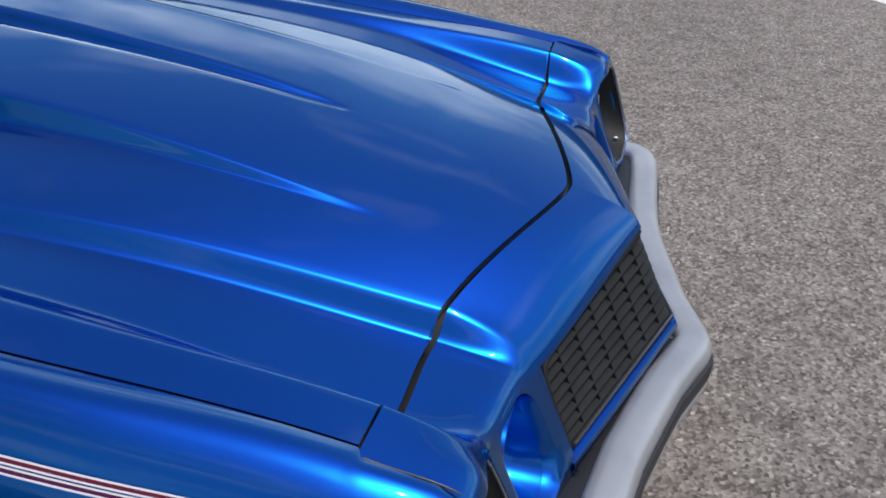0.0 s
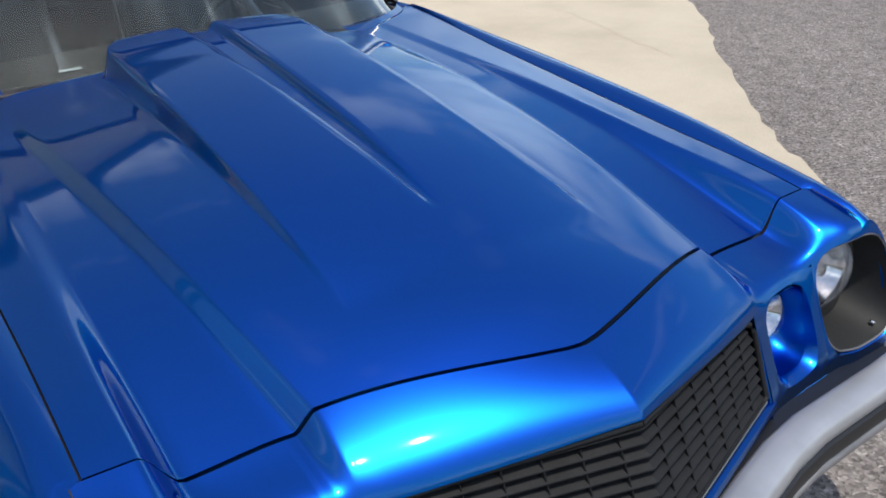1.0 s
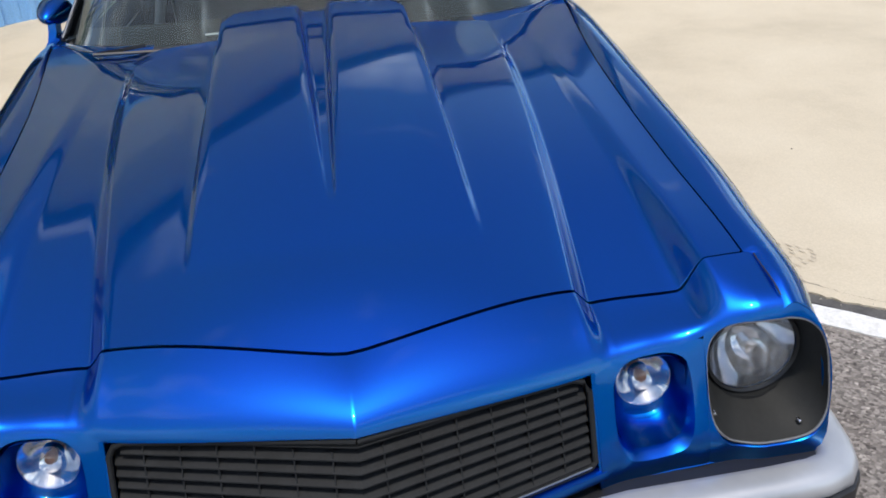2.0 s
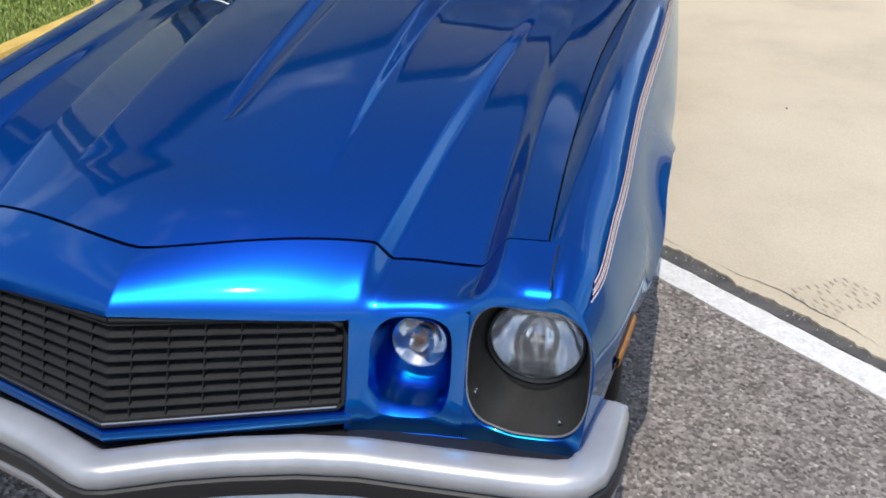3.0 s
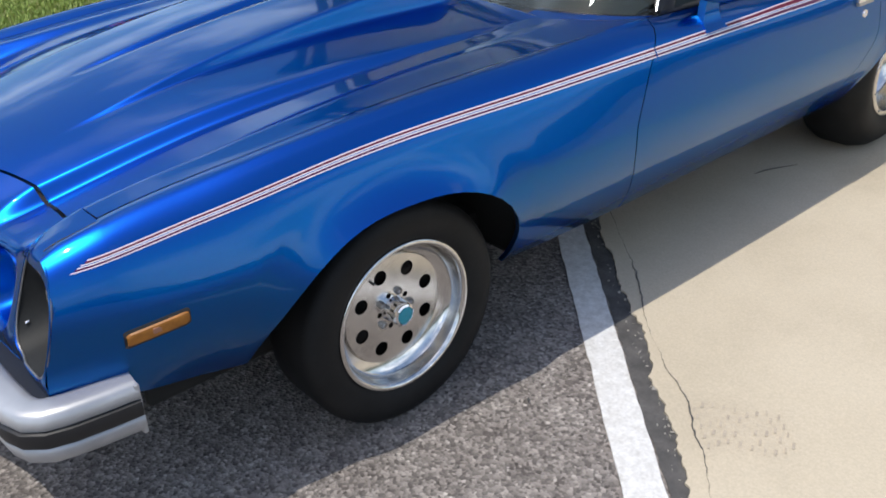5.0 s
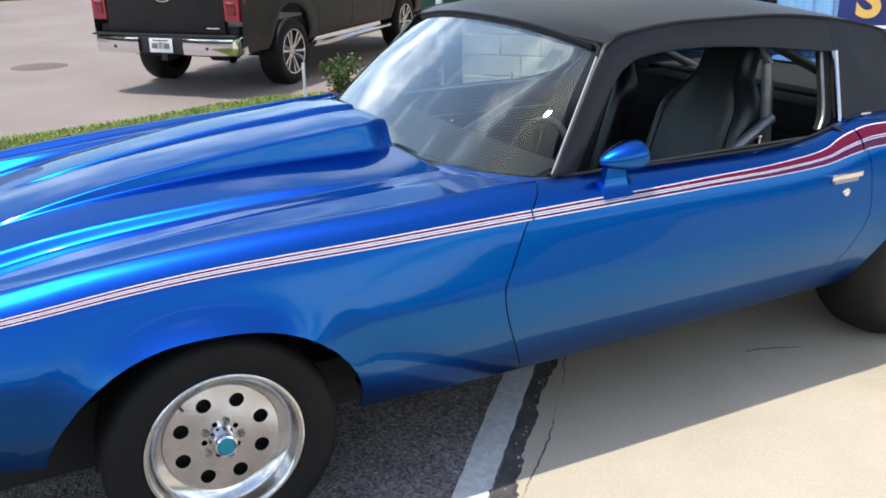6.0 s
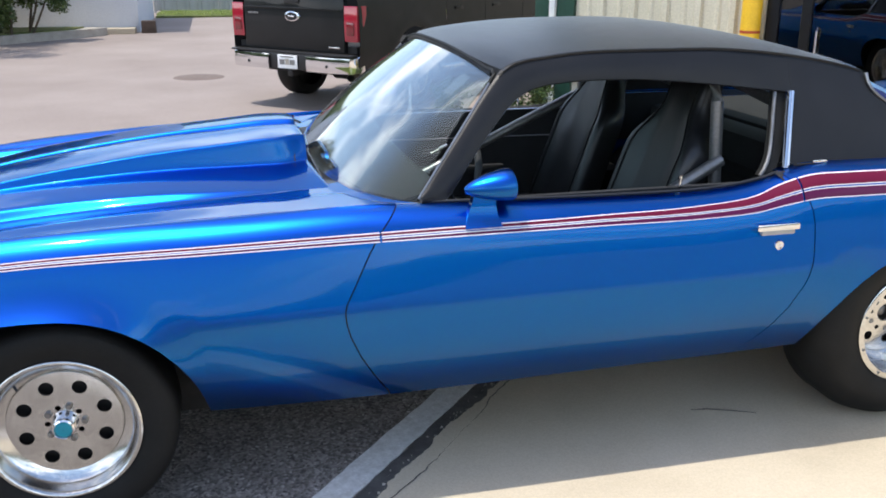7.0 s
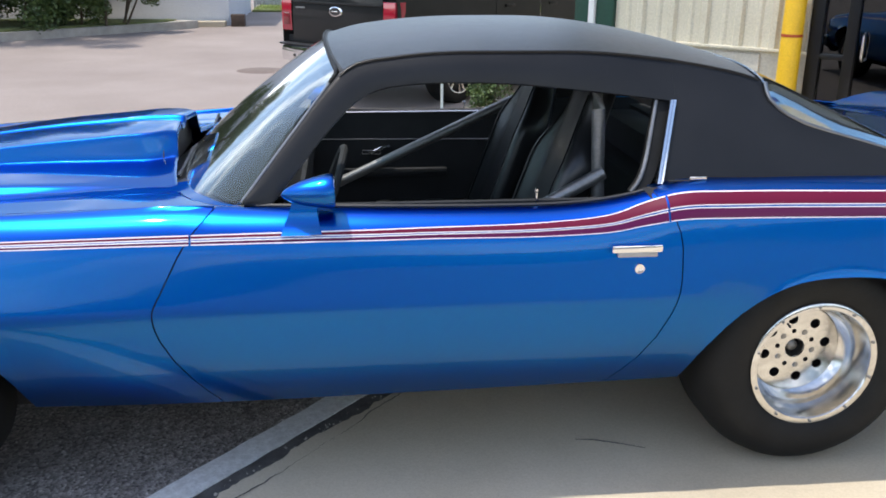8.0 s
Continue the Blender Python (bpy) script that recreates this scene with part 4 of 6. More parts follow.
ys_nose = [f * 0.744 for f in spread(61, (0.0, 0.53, 0.58, 0.62, 0.85, 0.9))]
nose_rows = [[nose_point(u, y) for y in ys_nose] for u in [0, 0.02] + list(np.linspace(0.06, 1, 18))]
nose_rows = [[(x - 0.002, y, z - 0.018) for x, y, z in nose_rows[0]]] + nose_rows


def squircle(n, w, h, power=3.2):
    out = []
    for k in range(n):
        a = 2 * math.pi * k / n
        c, q = math.cos(a), math.sin(a)
        r = (abs(c) ** power + abs(q) ** power) ** (-1 / power)
        out.append((0.5 * w * r * c, 0.5 * h * r * q))
    return out


def face_x(y, z):
    """The sloping front plane of the nose outside the grille."""
    return brow_x(abs(y)) - (brow_z(abs(y)) - z) * (0.30 + 0.12 * (1 - ease(0.57, 0.67, abs(y)))) + 0.45 * max(0.0, 0.520 - z)


# the nose panel laps a little over the lamp panels below it
nose_rows.append([(lerp(x + 0.020, face_x(y, z - 0.005) - 0.0008, ease(0.37, 0.40, abs(y))), y, z - lerp(0.001, 0.005, ease(0.37, 0.40, abs(y)))) for x, y, z in nose_rows[-1]])
nose = part("header_panel", sheet(nose_rows), M_BLUE, car, "blue nose panel over the grille", thick=0.003, sharp=50)


def surround(s, cy, cz, w, h, y_in, y_out, z_low, roll):
    """A painted front panel with a rounded opening, rolling inwards at its rim; y_out gives its outer edge by height."""
    n = 64
    inner = [(cy + a, cz + b) for a, b in squircle(n, w, h)]
    out = []
    for a, b in inner:
        dy, dz = a - cy, b - cz
        k = 1.004
        while k < 4:
            y, z = cy + k * dy, cz + k * dz
            if y <= y_in or y >= y_out(z) or z <= z_low or z >= max(brow_z(abs(min(max(y, y_in), 0.735))) - 0.001, 0.752 * (y > 0.738)):
                break
            k += 0.004
        out.append((cy + k * dy, cz + k * dz))
    rings = [[(face_x(a, b), s * a, b) for a, b in out]]
    for k, push in ((0.5, roll), (0.12, roll), (0.0, 0.0)):
        rings.append([(face_x(lerp(c, a, k), lerp(d, b, k)) - push * 0.006 + (0.010 if k == 0 else 0), s * lerp(c, a, k), lerp(d, b, k)) for (a, b), (c, d) in zip(out, inner)])
    rings.append([(face_x(c, d) + 0.022, s * (cy + (c - cy) * 0.97), cz + (d - cz) * 0.97) for c, d in inner])
    return sheet(rings, closed=True), inner


for s in (-1, 1):
    part("header_seam", tube([(x, s * 0.7345, nose_z(x) + 0.0006) for x in np.linspace(-0.692, -0.800, 14)], 0.0013, 6), M_BLACK, nose, "thin dark panel joint")
    # turn-signal pod
    bm, rim = surround(s, 0.504, 0.600, 0.136, 0.160, 0.398, lambda z: 0.600, 0.472, 0.35)
    pod = part("signal_panel", bm, M_BLUE, nose, thick=0.002, sharp=50)
    cup = [[(face_x(c, d) + 0.020, s * c, d) for c, d in rim]]
    for k, deep in ((0.97, 0.030), (0.92, 0.046), (0.84, 0.062), (0.72, 0.076), (0.55, 0.086), (0.35, 0.092), (0.02, 0.094)):
        cup.append([(face_x(0.5, 0.60) + deep, s * (0.506 + (c - 0.506) * k), 0.612 + (d - 0.612) * k) for c, d in rim])
    part("signal_cup", sheet(cup, closed=True), M_BLUE, pod, "blue painted lamp recess", thick=0.002, sharp=60)
    eye = Matrix.Translation((-0.793, s * 0.505, 0.612)) @ Matrix.Rotation(radians(-90), 4, "Z") @ Matrix.Rotation(radians(-8), 4, "X")
    bulb = part("signal_lamp", lathe([(0.001, -0.016), (0.020, -0.0145), (0.036, -0.009), (0.046, -0.001), (0.049, 0.006), (0.049, 0.012)], 32), M_LENS, pod, "clear round turn-signal lens")
    part("reflector", lathe([(0.001, 0.045), (0.016, 0.042), (0.034, 0.028), (0.047, 0.010), (0.050, 0.008), (0.052, 0.012), (0.048, 0.05)], 24), M_MIRROR, bulb, "silver reflector")
    part("bulb", lathe([(0.001, 0.012), (0.008, 0.014), (0.011, 0.022), (0.009, 0.034), (0.006, 0.042)], 14), M_ORANGE, bulb, "orange bulb")
    bulb.matrix_local = eye
    # headlamp
    bm, rim = surround(s, 0.708, 0.617, 0.212, 0.214, 0.600, lambda z: flank(front_edge(z), z) + 0.001, 0.456, 0.3)
    lampframe = part("headlamp_panel", bm, M_BLUE, nose, thick=0.002, sharp=50)
    part("bezel_rim", tube([(face_x(c, d) + 0.002, s * c, d) for c, d in rim + rim[:1]], 0.0022, 8, False), M_BAR, lampframe, "thin bright bezel rim")
    head = Vector((-0.773, s * 0.713, 0.628))
    bezel = [[(face_x(c, d) + 0.004, s * c, d) for c, d in rim]]
    for k, deep in ((0.97, 0.012), (0.75, 0.62), (0.4, 0.85), (0.0, 1.0)):
        ring = []
        for i, (c, d) in enumerate(rim):
            a = 2 * math.pi * i / len(rim)
            ty, tz = 0.713 + 0.087 * math.cos(a), 0.628 + 0.087 * math.sin(a)
            ring.append((lerp(head.x + 0.014, face_x(c, d) + 0.006, k), s * lerp(ty, c, k), lerp(tz, d, k)))
        bezel.append(ring)
    part("bezel", sheet(bezel, closed=True), M_BEZEL, lampframe, "dark grey headlamp bucket", thick=0.002, sharp=60)
    # chrome studs added in place of small sun glints in the bucket
    for cy, cz, cx in ((0.617, 0.557, 0.020), (0.645, 0.495, 0.022), (0.768, 0.530, 0.022)):
        glint_stud = lathe([(0.001, -0.0045), (0.0028, -0.004), (0.0042, -0.001), (0.0042, 0.006)], 10)
        bmesh.ops.transform(glint_stud, verts=glint_stud.verts, matrix=Matrix.Translation((face_x(cy, cz) + cx, s * cy, cz)) @ Matrix.Rotation(radians(-90), 4, "Z"))
        part("glint_stud", glint_stud, M_CHROME, lampframe, "small bright stud in place of a sun glint")
    head_m = Matrix.Translation(head) @ Matrix.Rotation(radians(-90), 4, "Z")
    lens = part("headlamp", lathe([(0.001, -0.034), (0.03, -0.031), (0.052, -0.022), (0.070, -0.008), (0.080, 0.004), (0.083, 0.012), (0.083, 0.018)], 40), M_FLUTED, lampframe, "round clear sealed-beam headlamp")
    part("ring", lathe([(0.081, 0.004), (0.086, 0.000), (0.089, 0.006), (0.089, 0.016)], 40), M_BLACK, lens)
    part("reflector", lathe([(0.001, 0.085), (0.02, 0.082), (0.05, 0.062), (0.070, 0.034), (0.082, 0.012), (0.084, 0.014), (0.076, 0.045), (0.05, 0.08), (0.001, 0.10)], 32), M_MIRROR, lens, "silver bowl reflector")
    part("bulb_cap", lathe([(0.001, 0.008), (0.012, 0.01), (0.014, 0.02), (0.012, 0.05)], 16), M_MIRROR, lens)
    lens.matrix_local = head_m
    # grille half
    ghalf = part("grille", sheet([[(lerp(-0.925, -0.800, k), s * lerp(0.0, 0.392, k), z) for z in (0.52, 0.70)] for k in np.linspace(0, 1, 6)]), M_BLACK, car, "black plastic egg-crate grille, V-shaped")
    gx = lambda k, z: lerp(-0.945, -0.826, k) - lerp(0.074, 0.060, k) * (0.69 - z) / 0.16
    for i in range(9):
        zc = lerp(0.531, 0.683, i / 8)
        end = 0.985 if i < 7 else 0.955
        bar_rows = []
        for k in np.linspace(0.0, end, 8):
            z = zc - 0.012 * k * (i / 8)
            bar_rows.append([(gx(k, z) + dx, s * 0.388 * k, z + dz) for dx, dz in ((0.001, -0.0016), (-0.001, -0.0004), (-0.0004, 0.0014), (0.0015, 0.0020), (0.030, 0.0125), (0.030, 0.0085))])
        part("grille_bar", sheet(bar_rows, closed=True), M_GRILLE, ghalf)
    for i in range(6):
        k = lerp(0.10, 0.86, i / 5)
        part("grille_divider", sheet([[(gx(k, z) + dx, s * (0.388 * k + dy), z) for dx, dy in ((0.001, -0.0010), (0.001, 0.0010), (0.036, 0.0022), (0.036, -0.0022))] for z in (0.53, 0.60, 0.675)], closed=True), M_GRILLE, ghalf)
    frame_pts = [(gx(0, 0.528) - 0.002, 0, 0.526), (gx(0.6, 0.525), s * 0.388 * 0.6, 0.525), (gx(0.98, 0.524), s * 0.388 * 0.98, 0.524), (gx(1, 0.53), s * 0.390, 0.532), (gx(1, 0.60), s * 0.391, 0.60), (gx(1, 0.645), s * 0.390, 0.648), (gx(0.975, 0.664), s * 0.380, 0.664), (gx(0.93, 0.672), s * 0.362, 0.672), (gx(0.5, 0.682), s * 0.194, 0.682), (gx(0, 0.692), 0, 0.692)]
    part("grille_surround", tube(frame_pts, 0.0055, 8), M_GRILLE, ghalf)
    part("grille_trim", tube([(gx(0, 0.529) - 0.006, 0, 0.531), (gx(0.5, 0.529) - 0.006, s * 0.194, 0.530), (gx(0.98, 0.528) - 0.006, s * 0.38, 0.529)], 0.002, 6), M_TRIM, ghalf, "thin bright lower trim")
    # painted cheek beside the grille and lip beneath it
    part("grille_cheek", sheet([[(gx(1, z) + 0.022, s * 0.389, z), (gx(1, z) - 0.004, s * 0.394, z), (face_x(0.40, z), s * 0.402, z)] for z in np.linspace(0.488, 0.674, 8)]), M_BLUE, nose, thick=0.002)
    part("lower_lip", sheet([[(gx(k, 0.525) + 0.010, s * 0.40 * k, 0.521), (gx(k, 0.525) - 0.012, s * 0.40 * k, 0.517), (gx(k, 0.525) - 0.016, s * 0.40 * k, 0.507), (gx(k, 0.525) - 0.008, s * 0.40 * k, 0.492), (gx(k, 0.525) + 0.03, s * 0.40 * k, 0.478)] for k in np.linspace(0, 1.02, 10)]), M_BLUE, nose, "blue lip under the grille", thick=0.002, sharp=50)
    part("lower_valance", sheet([[(face_x(y, 0.474) - 0.002, s * y, 0.476), (face_x(y, 0.46) + 0.005, s * y, 0.469), (face_x(y, 0.44) + 0.03, s * y, 0.463)] for y in np.linspace(0.40, 0.61, 7)]), M_BLUE, nose, thick=0.002, sharp=50)

# chrome bumper, bent to the V of the nose
plan = [(-1.100, 0.0), (-1.094, 0.03), (-1.050, 0.14), (-1.025, 0.23), (-0.996, 0.34), (-0.980, 0.44), (-0.971, 0.58), (-0.967, 0.70), (-0.961, 0.775), (-0.945, 0.822), (-0.912, 0.850), (-0.866, 0.864), (-0.80, 0.873), (-0.745, 0.878), (-0.730, 0.879)]
full_plan = [(x, -y) for x, y in plan[:0:-1]] + plan


def along_plan(profile):
    rows = []
    for i, (x, y) in enumerate(full_plan):
        (x0, y0), (x1, y1) = full_plan[max(i - 1, 0)], full_plan[min(i + 1, len(full_plan) - 1)]
        t = Vector((x1 - x0, y1 - y0)).normalized()
        out = Vector((-t.y, t.x))
        drop = 0.003 * ease(0.25, 0.55, abs(y)) - 0.006 * ease(0.08, 0.25, abs(y)) * (1 - ease(0.45, 0.62, abs(y)))
        rows.append([(x + out.x * d, y + out.y * d, z - drop) for d, z in profile])
    return sheet(rows)


bumper = part("bumper", along_plan([(-0.066, 0.470), (-0.063, 0.484), (-0.056, 0.491), (-0.044, 0.4935), (-0.018, 0.4915), (-0.006, 0.488), (0.001, 0.481), (0.005, 0.470), (0.006, 0.458), (0.000, 0.450)]), M_BUMPER, car, "silver chrome bumper bent to a V", thick=0.003, sharp=50)
part("bumper_strip", along_plan([(0.000, 0.453), (0.010, 0.449), (0.013, 0.432), (0.010, 0.416), (0.000, 0.412)]), M_BLACK, bumper, "black rubber impact strip", thick=0.002, sharp=50)
part("bumper_lower", along_plan([(0.000, 0.413), (0.007, 0.408), (0.008, 0.396), (0.002, 0.376), (-0.012, 0.364), (-0.040, 0.360)]), M_BUMPER, bumper, "silver lower edge under the strip", thick=0.002, sharp=50)
for s in (-1, 1):
    part("bumper_end", box(-0.738, s * 0.866 - 0.016, 0.360, -0.726, s * 0.866 + 0.020, 0.484, 0.005), M_BUMPER, bumper)
part("bumper_filler", along_plan([(-0.060, 0.474), (-0.11, 0.474), (-0.17, 0.46)]), M_BLACK, bumper, "black filler strip", thick=0.002)
part("air_dam", along_plan([(-0.04, 0.362), (-0.07, 0.34), (-0.12, 0.30), (-0.16, 0.27)]), M_BLACK, car, "black chin below the bumper", thick=0.003)
rear_plan = [(3.84, -0.90), (3.93, -0.86), (3.98, -0.70), (4.0, 0.0), (3.98, 0.70), (3.93, 0.86), (3.84, 0.90)]
part("rear_bumper", sheet([[(x - d, y * (1 - d * 0.3), z) for d, z in ((0.05, 0.40), (0.0, 0.42), (-0.01, 0.47), (0.0, 0.52), (0.06, 0.54))] for x, y in rear_plan]), M_BUMPER, car, "silver rear bumper", thick=0.003, sharp=50)

# ---- cabin: roof, pillars, glass ----
rail_z = smooth_curve([(1.02, 0.905), (1.15, 1.062), (1.27, 1.205), (1.32, 1.252), (1.46, 1.284), (1.71, 1.298), (1.96, 1.298), (2.22, 1.281), (2.48, 1.238), (2.56, 1.215)])


def glass_y(z):
    """The lean of the side glass and pillars."""
    return 0.81 - 0.45 * (z - 0.92)


mid_z = smooth_curve([(1.24, 1.285), (1.45, 1.325), (1.81, 1.350), (2.12, 1.342), (2.5, 1.275), (2.62, 1.238)])


def roof_point(u, f):
    x = lerp(1.262 + 0.055 * f * f, 2.60 - 0.05 * f * f, u)
    yr = glass_y(rail_z(min(x, 2.56))) + 0.004
    k = 1 - abs(f) ** 2.4
    return x, f * yr, lerp(rail_z(min(x, 2.56)), mid_z(x), k)


roof_rows = [[roof_point(u, f) for f in np.linspace(-1, 1, 41)] for u in np.linspace(0, 1, 40)]
roof_rows = [[(x - 0.002, y * 0.998, z - 0.022) for x, y, z in roof_rows[0]]] + roof_rows
roof = part("roof", sheet(roof_rows), M_VINYL, car, "black grained vinyl roof", thick=0.004, sharp=50)
part("headliner", sheet([[(x, y * 0.95, z - 0.035) for x, y, z in row] for row in roof_rows[1:]]), M_CABIN, roof)
win_top = smooth_curve([(1.10, 0.897), (1.140, 0.942), (1.218, 1.036), (1.306, 1.131), (1.35, 1.168), (1.392, 1.191), (1.44, 1.204), (1.51, 1.212), (1.625, 1.216), (1.79, 1.212), (1.957, 1.198), (2.126, 1.180), (2.285, 1.161)])
for s in (-1, 1):
    band = []
    for x in list(np.linspace(1.03, 1.45, 22)) + list(np.linspace(1.5, 2.285, 20)):
        z0, z1 = (win_top(x) if x > 1.10 else 0.897), rail_z(x)
        row = [(x, s * (glass_y(z0) - 0.045), z0 + 0.004), (x, s * (glass_y(z0) - 0.004), z0 - 0.004)]
        row += [(x, s * (glass_y(lerp(z0, z1, k)) + 0.008 * math.sin(math.pi * k) * ease(2.25, 2.0, x)), lerp(z0, z1, k)) for k in (0, 0.12, 0.3, 0.5, 0.7, 0.88, 1.0)]
        band.append(row + [(x, s * (glass_y(z1) - 0.012), z1 + 0.004)])
    part("roof_rail", sheet(band), M_VINYL, roof, thick=0.004, sharp=50)
    part("roof_seam", tube([(x, s * (glass_y(rail_z(x)) + 0.004), rail_z(x) + 0.002) for x in np.linspace(1.30, 2.55, 26)], 0.0022, 6), M_VINYL, roof, "stitched vinyl seam")
    back_x = smooth_curve([(0.94, 3.16), (1.02, 2.94), (1.10, 2.665), (1.16, 2.575), (1.215, 2.56)])

    def pillar_point(u, v, s=s):
        z = lerp(0.945, lerp(1.278, 1.216, u), v)
        left = 2.230 + 0.055 * min((z - 0.94) / 0.22, 1.0)
        x = lerp(left, back_x(z), u)
        bulge = (0.012 * math.sin(math.pi * min(v, 1)) + 0.028 * (1 - v) ** 3) * ease(-0.05, 0.3, u) + 0.0005
        return x, s * (glass_y(z) + bulge + 0.0), z

    part("rear_pillar", grid(pillar_point, 22, 16), M_VINYL, roof, thick=0.004, sharp=50)
    part("pillar_trim", grid(lambda u, v, s=s: tuple(Vector(pillar_point(u, v)) - Vector((0, s * 0.022, 0))), 8, 6), M_UNDER, roof, "dull black inner pillar trim", thick=0.003)
    part("vinyl_trim", tube([(x, s * (glass_y(0.948) + 0.028), 0.948) for x in np.linspace(2.24, 3.16, 12)], 0.004, 6), M_BLACK, roof, "black edge moulding")
    # bright moulding behind the side window, windscreen trim
    part("window_moulding", sheet([[(lerp(2.205, 2.262, v) + dx, s * (glass_y(lerp(0.938, 1.166, v)) + dy), lerp(0.938, 1.166, v)) for dx, dy in ((0.006, 0.004), (0.008, 0.014), (0.014, 0.015), (0.0165, 0.011), (0.019, 0.015), (0.025, 0.014), (0.027, 0.004))] for v in np.linspace(0, 1, 10)]), M_CHROME, roof, "bright ribbed moulding", thick=0.002)
    channel = part("window_frame", sheet([[(lerp(2.166, 2.232, v) + dx - 0.03 * (1 - v) ** 8, s * (glass_y(lerp(0.912, 1.168, v)) + dy - 0.018), lerp(0.912, 1.168, v)) for dx, dy in ((0.0, -0.02), (0.002, 0.0), (0.045, 0.004), (0.048, -0.02))] for v in np.linspace(0, 1, 14)]), M_RUBBER, roof, "black rubber window channel", thick=0.002)
    part("channel_trim", tube([(lerp(2.170, 2.236, v) - 0.03 * (1 - v) ** 8, s * (glass_y(lerp(0.912, 1.168, v)) - 0.015), lerp(0.912, 1.168, v)) for v in np.linspace(0, 1, 14)], 0.006, 8), M_BAR, channel, "grey metal edge of the channel")
    part("screen_trim", tube([(lerp(1.022, 1.272, k), s * (glass_y(lerp(0.902, 1.222, k)) - 0.004), lerp(0.908, 1.214, k)) for k in np.linspace(0, 1, 10)], 0.0042, 8), M_TRIM, roof, "bright windscreen moulding")
    part("screen_trim", tube([(1.272, s * (glass_y(1.222) - 0.004), 1.214), (1.290, s * 0.655, 1.238), (1.292, s * 0.63, 1.248)] + [(1.250 + 0.042 * f * f, s * f * 0.615, 1.290 - 0.048 * f**2.4) for f in np.linspace(0.95, 0.0, 14)], 0.006, 8), M_RUBBER, roof, "dark upper windscreen moulding")
    part("belt_moulding", tube([(x, s * (shoulder(x) - 0.020), crown(x) + 0.001) for x in np.linspace(1.06, 2.19, 24)], 0.006, 6), M_BLACK, car, "black belt moulding")
    part("badge", box(2.30, s * 0.832 - 0.004, 0.953, 2.352, s * 0.832 + 0.004, 0.962, 0.002), M_CHROME, roof, "small bright badge")

# windscreen
top_edge = lambda f: (1.258 + 0.042 * f * f, f * 0.615, 1.282 - 0.048 * abs(f) ** 2.4)
low_edge = lambda f: (screen_x(abs(f) * 0.795) , f * 0.79, 0.893)


def screen_point(u, v):
    f = 2 * u - 1
    a, b = low_edge(f), top_edge(f)
    bow = 0.02 * math.sin(math.pi * v)
    return lerp(a[0], b[0], v) - bow * 0.7, lerp(a[1], b[1], v), lerp(a[2], b[2], v) + bow * 0.7


screen = part("windscreen", grid(screen_point, 30, 14), M_SCREEN, car, "clear windscreen glass with smears and painted reflection streaks, reflecting clouds", thick=0.005)
screen.visible_shadow = False
part("screen_seal", tube([(x - 0.004, y, z + 0.002) for x, y, z in (top_edge(f) for f in np.linspace(-1, 1, 25))], 0.008, 8), M_BLACK, screen)
part("vin_plate", box(0.865, 0.285, 0.908, 0.885, 0.345, 0.911, 0.001), M_WHITE, screen, "small white plate on the dashboard")
part("sticker", sheet([[tuple(Vector(screen_point(u, v)) + Vector((0.012, 0, -0.006))) for v in (0.74, 0.90)] for u in (0.085, 0.130)]), M_BAR, screen, "small white paper sticker")


def back(u, v):
    """The rear glass: a sloping middle that wraps round into the pillars' edges."""
    f = 2 * u - 1
    k = abs(f) ** 3.5
    z_edge, z_mid = lerp(1.212, 0.955, v), lerp(1.244, 0.960, v**1.05)
    x_edge, x_mid = back_x(z_edge) + 0.004, lerp(2.61, 3.23, v)
    return lerp(x_mid, x_edge, k), f * (glass_y(z_edge) + 0.012), lerp(z_mid, z_edge, k)


# the same pale streaks colour in the reflected sky on the rear glass
rear_screen = part("rear_window", grid(back, 40, 16), M_SCREEN, car, "sloping rear window glass with a painted pale sky sheen", thick=0.005)
rear_screen.visible_shadow = False
part("rear_window_trim", tube([back(0.0, v) for v in np.linspace(0, 1, 12)], 0.006, 8), M_TRIM, rear_screen)
part("rear_window_trim", tube([back(1.0, v) for v in np.linspace(0, 1, 12)], 0.006, 8), M_TRIM, rear_screen)
# deck and tail
deck_z = smooth_curve([(2.55, 0.945), (3.2, 0.932), (3.50, 0.928), (3.62, 0.940), (3.72, 0.975), (3.80, 0.998), (3.90, 1.010), (3.95, 1.012)])
part("deck_lid", grid(lambda u, v: (lerp(2.50 + 0.65 * (1 - abs(2 * v - 1) ** 6), 3.93, u), (2 * v - 1) * shoulder(lerp(3.15, 3.93, u)), deck_z(lerp(2.6, 3.93, u)) - 0.028 * abs(2 * v - 1) ** 3), 20, 28), M_BLUE, car, "blue boot lid with raised tail", thick=0.003, sharp=50)
part("tail_panel", grid(lambda u, v: (lerp(3.945, 3.88, v), (2 * u - 1) * lerp(0.78, 0.72, v), lerp(0.46, 1.012, v) - 0.03 * abs(2 * u - 1) ** 3 * v), 16, 8), M_BLUE, car, thick=0.003)
for s in (-1, 1):
    part("tail_lamp", box(3.90, s * 0.55 - 0.15, 0.66, 3.965, s * 0.55 + 0.15, 0.80, 0.015), material("red_lamp_plastic", (0.35, 0.01, 0.01), 0.2), car, "red tail lamp")

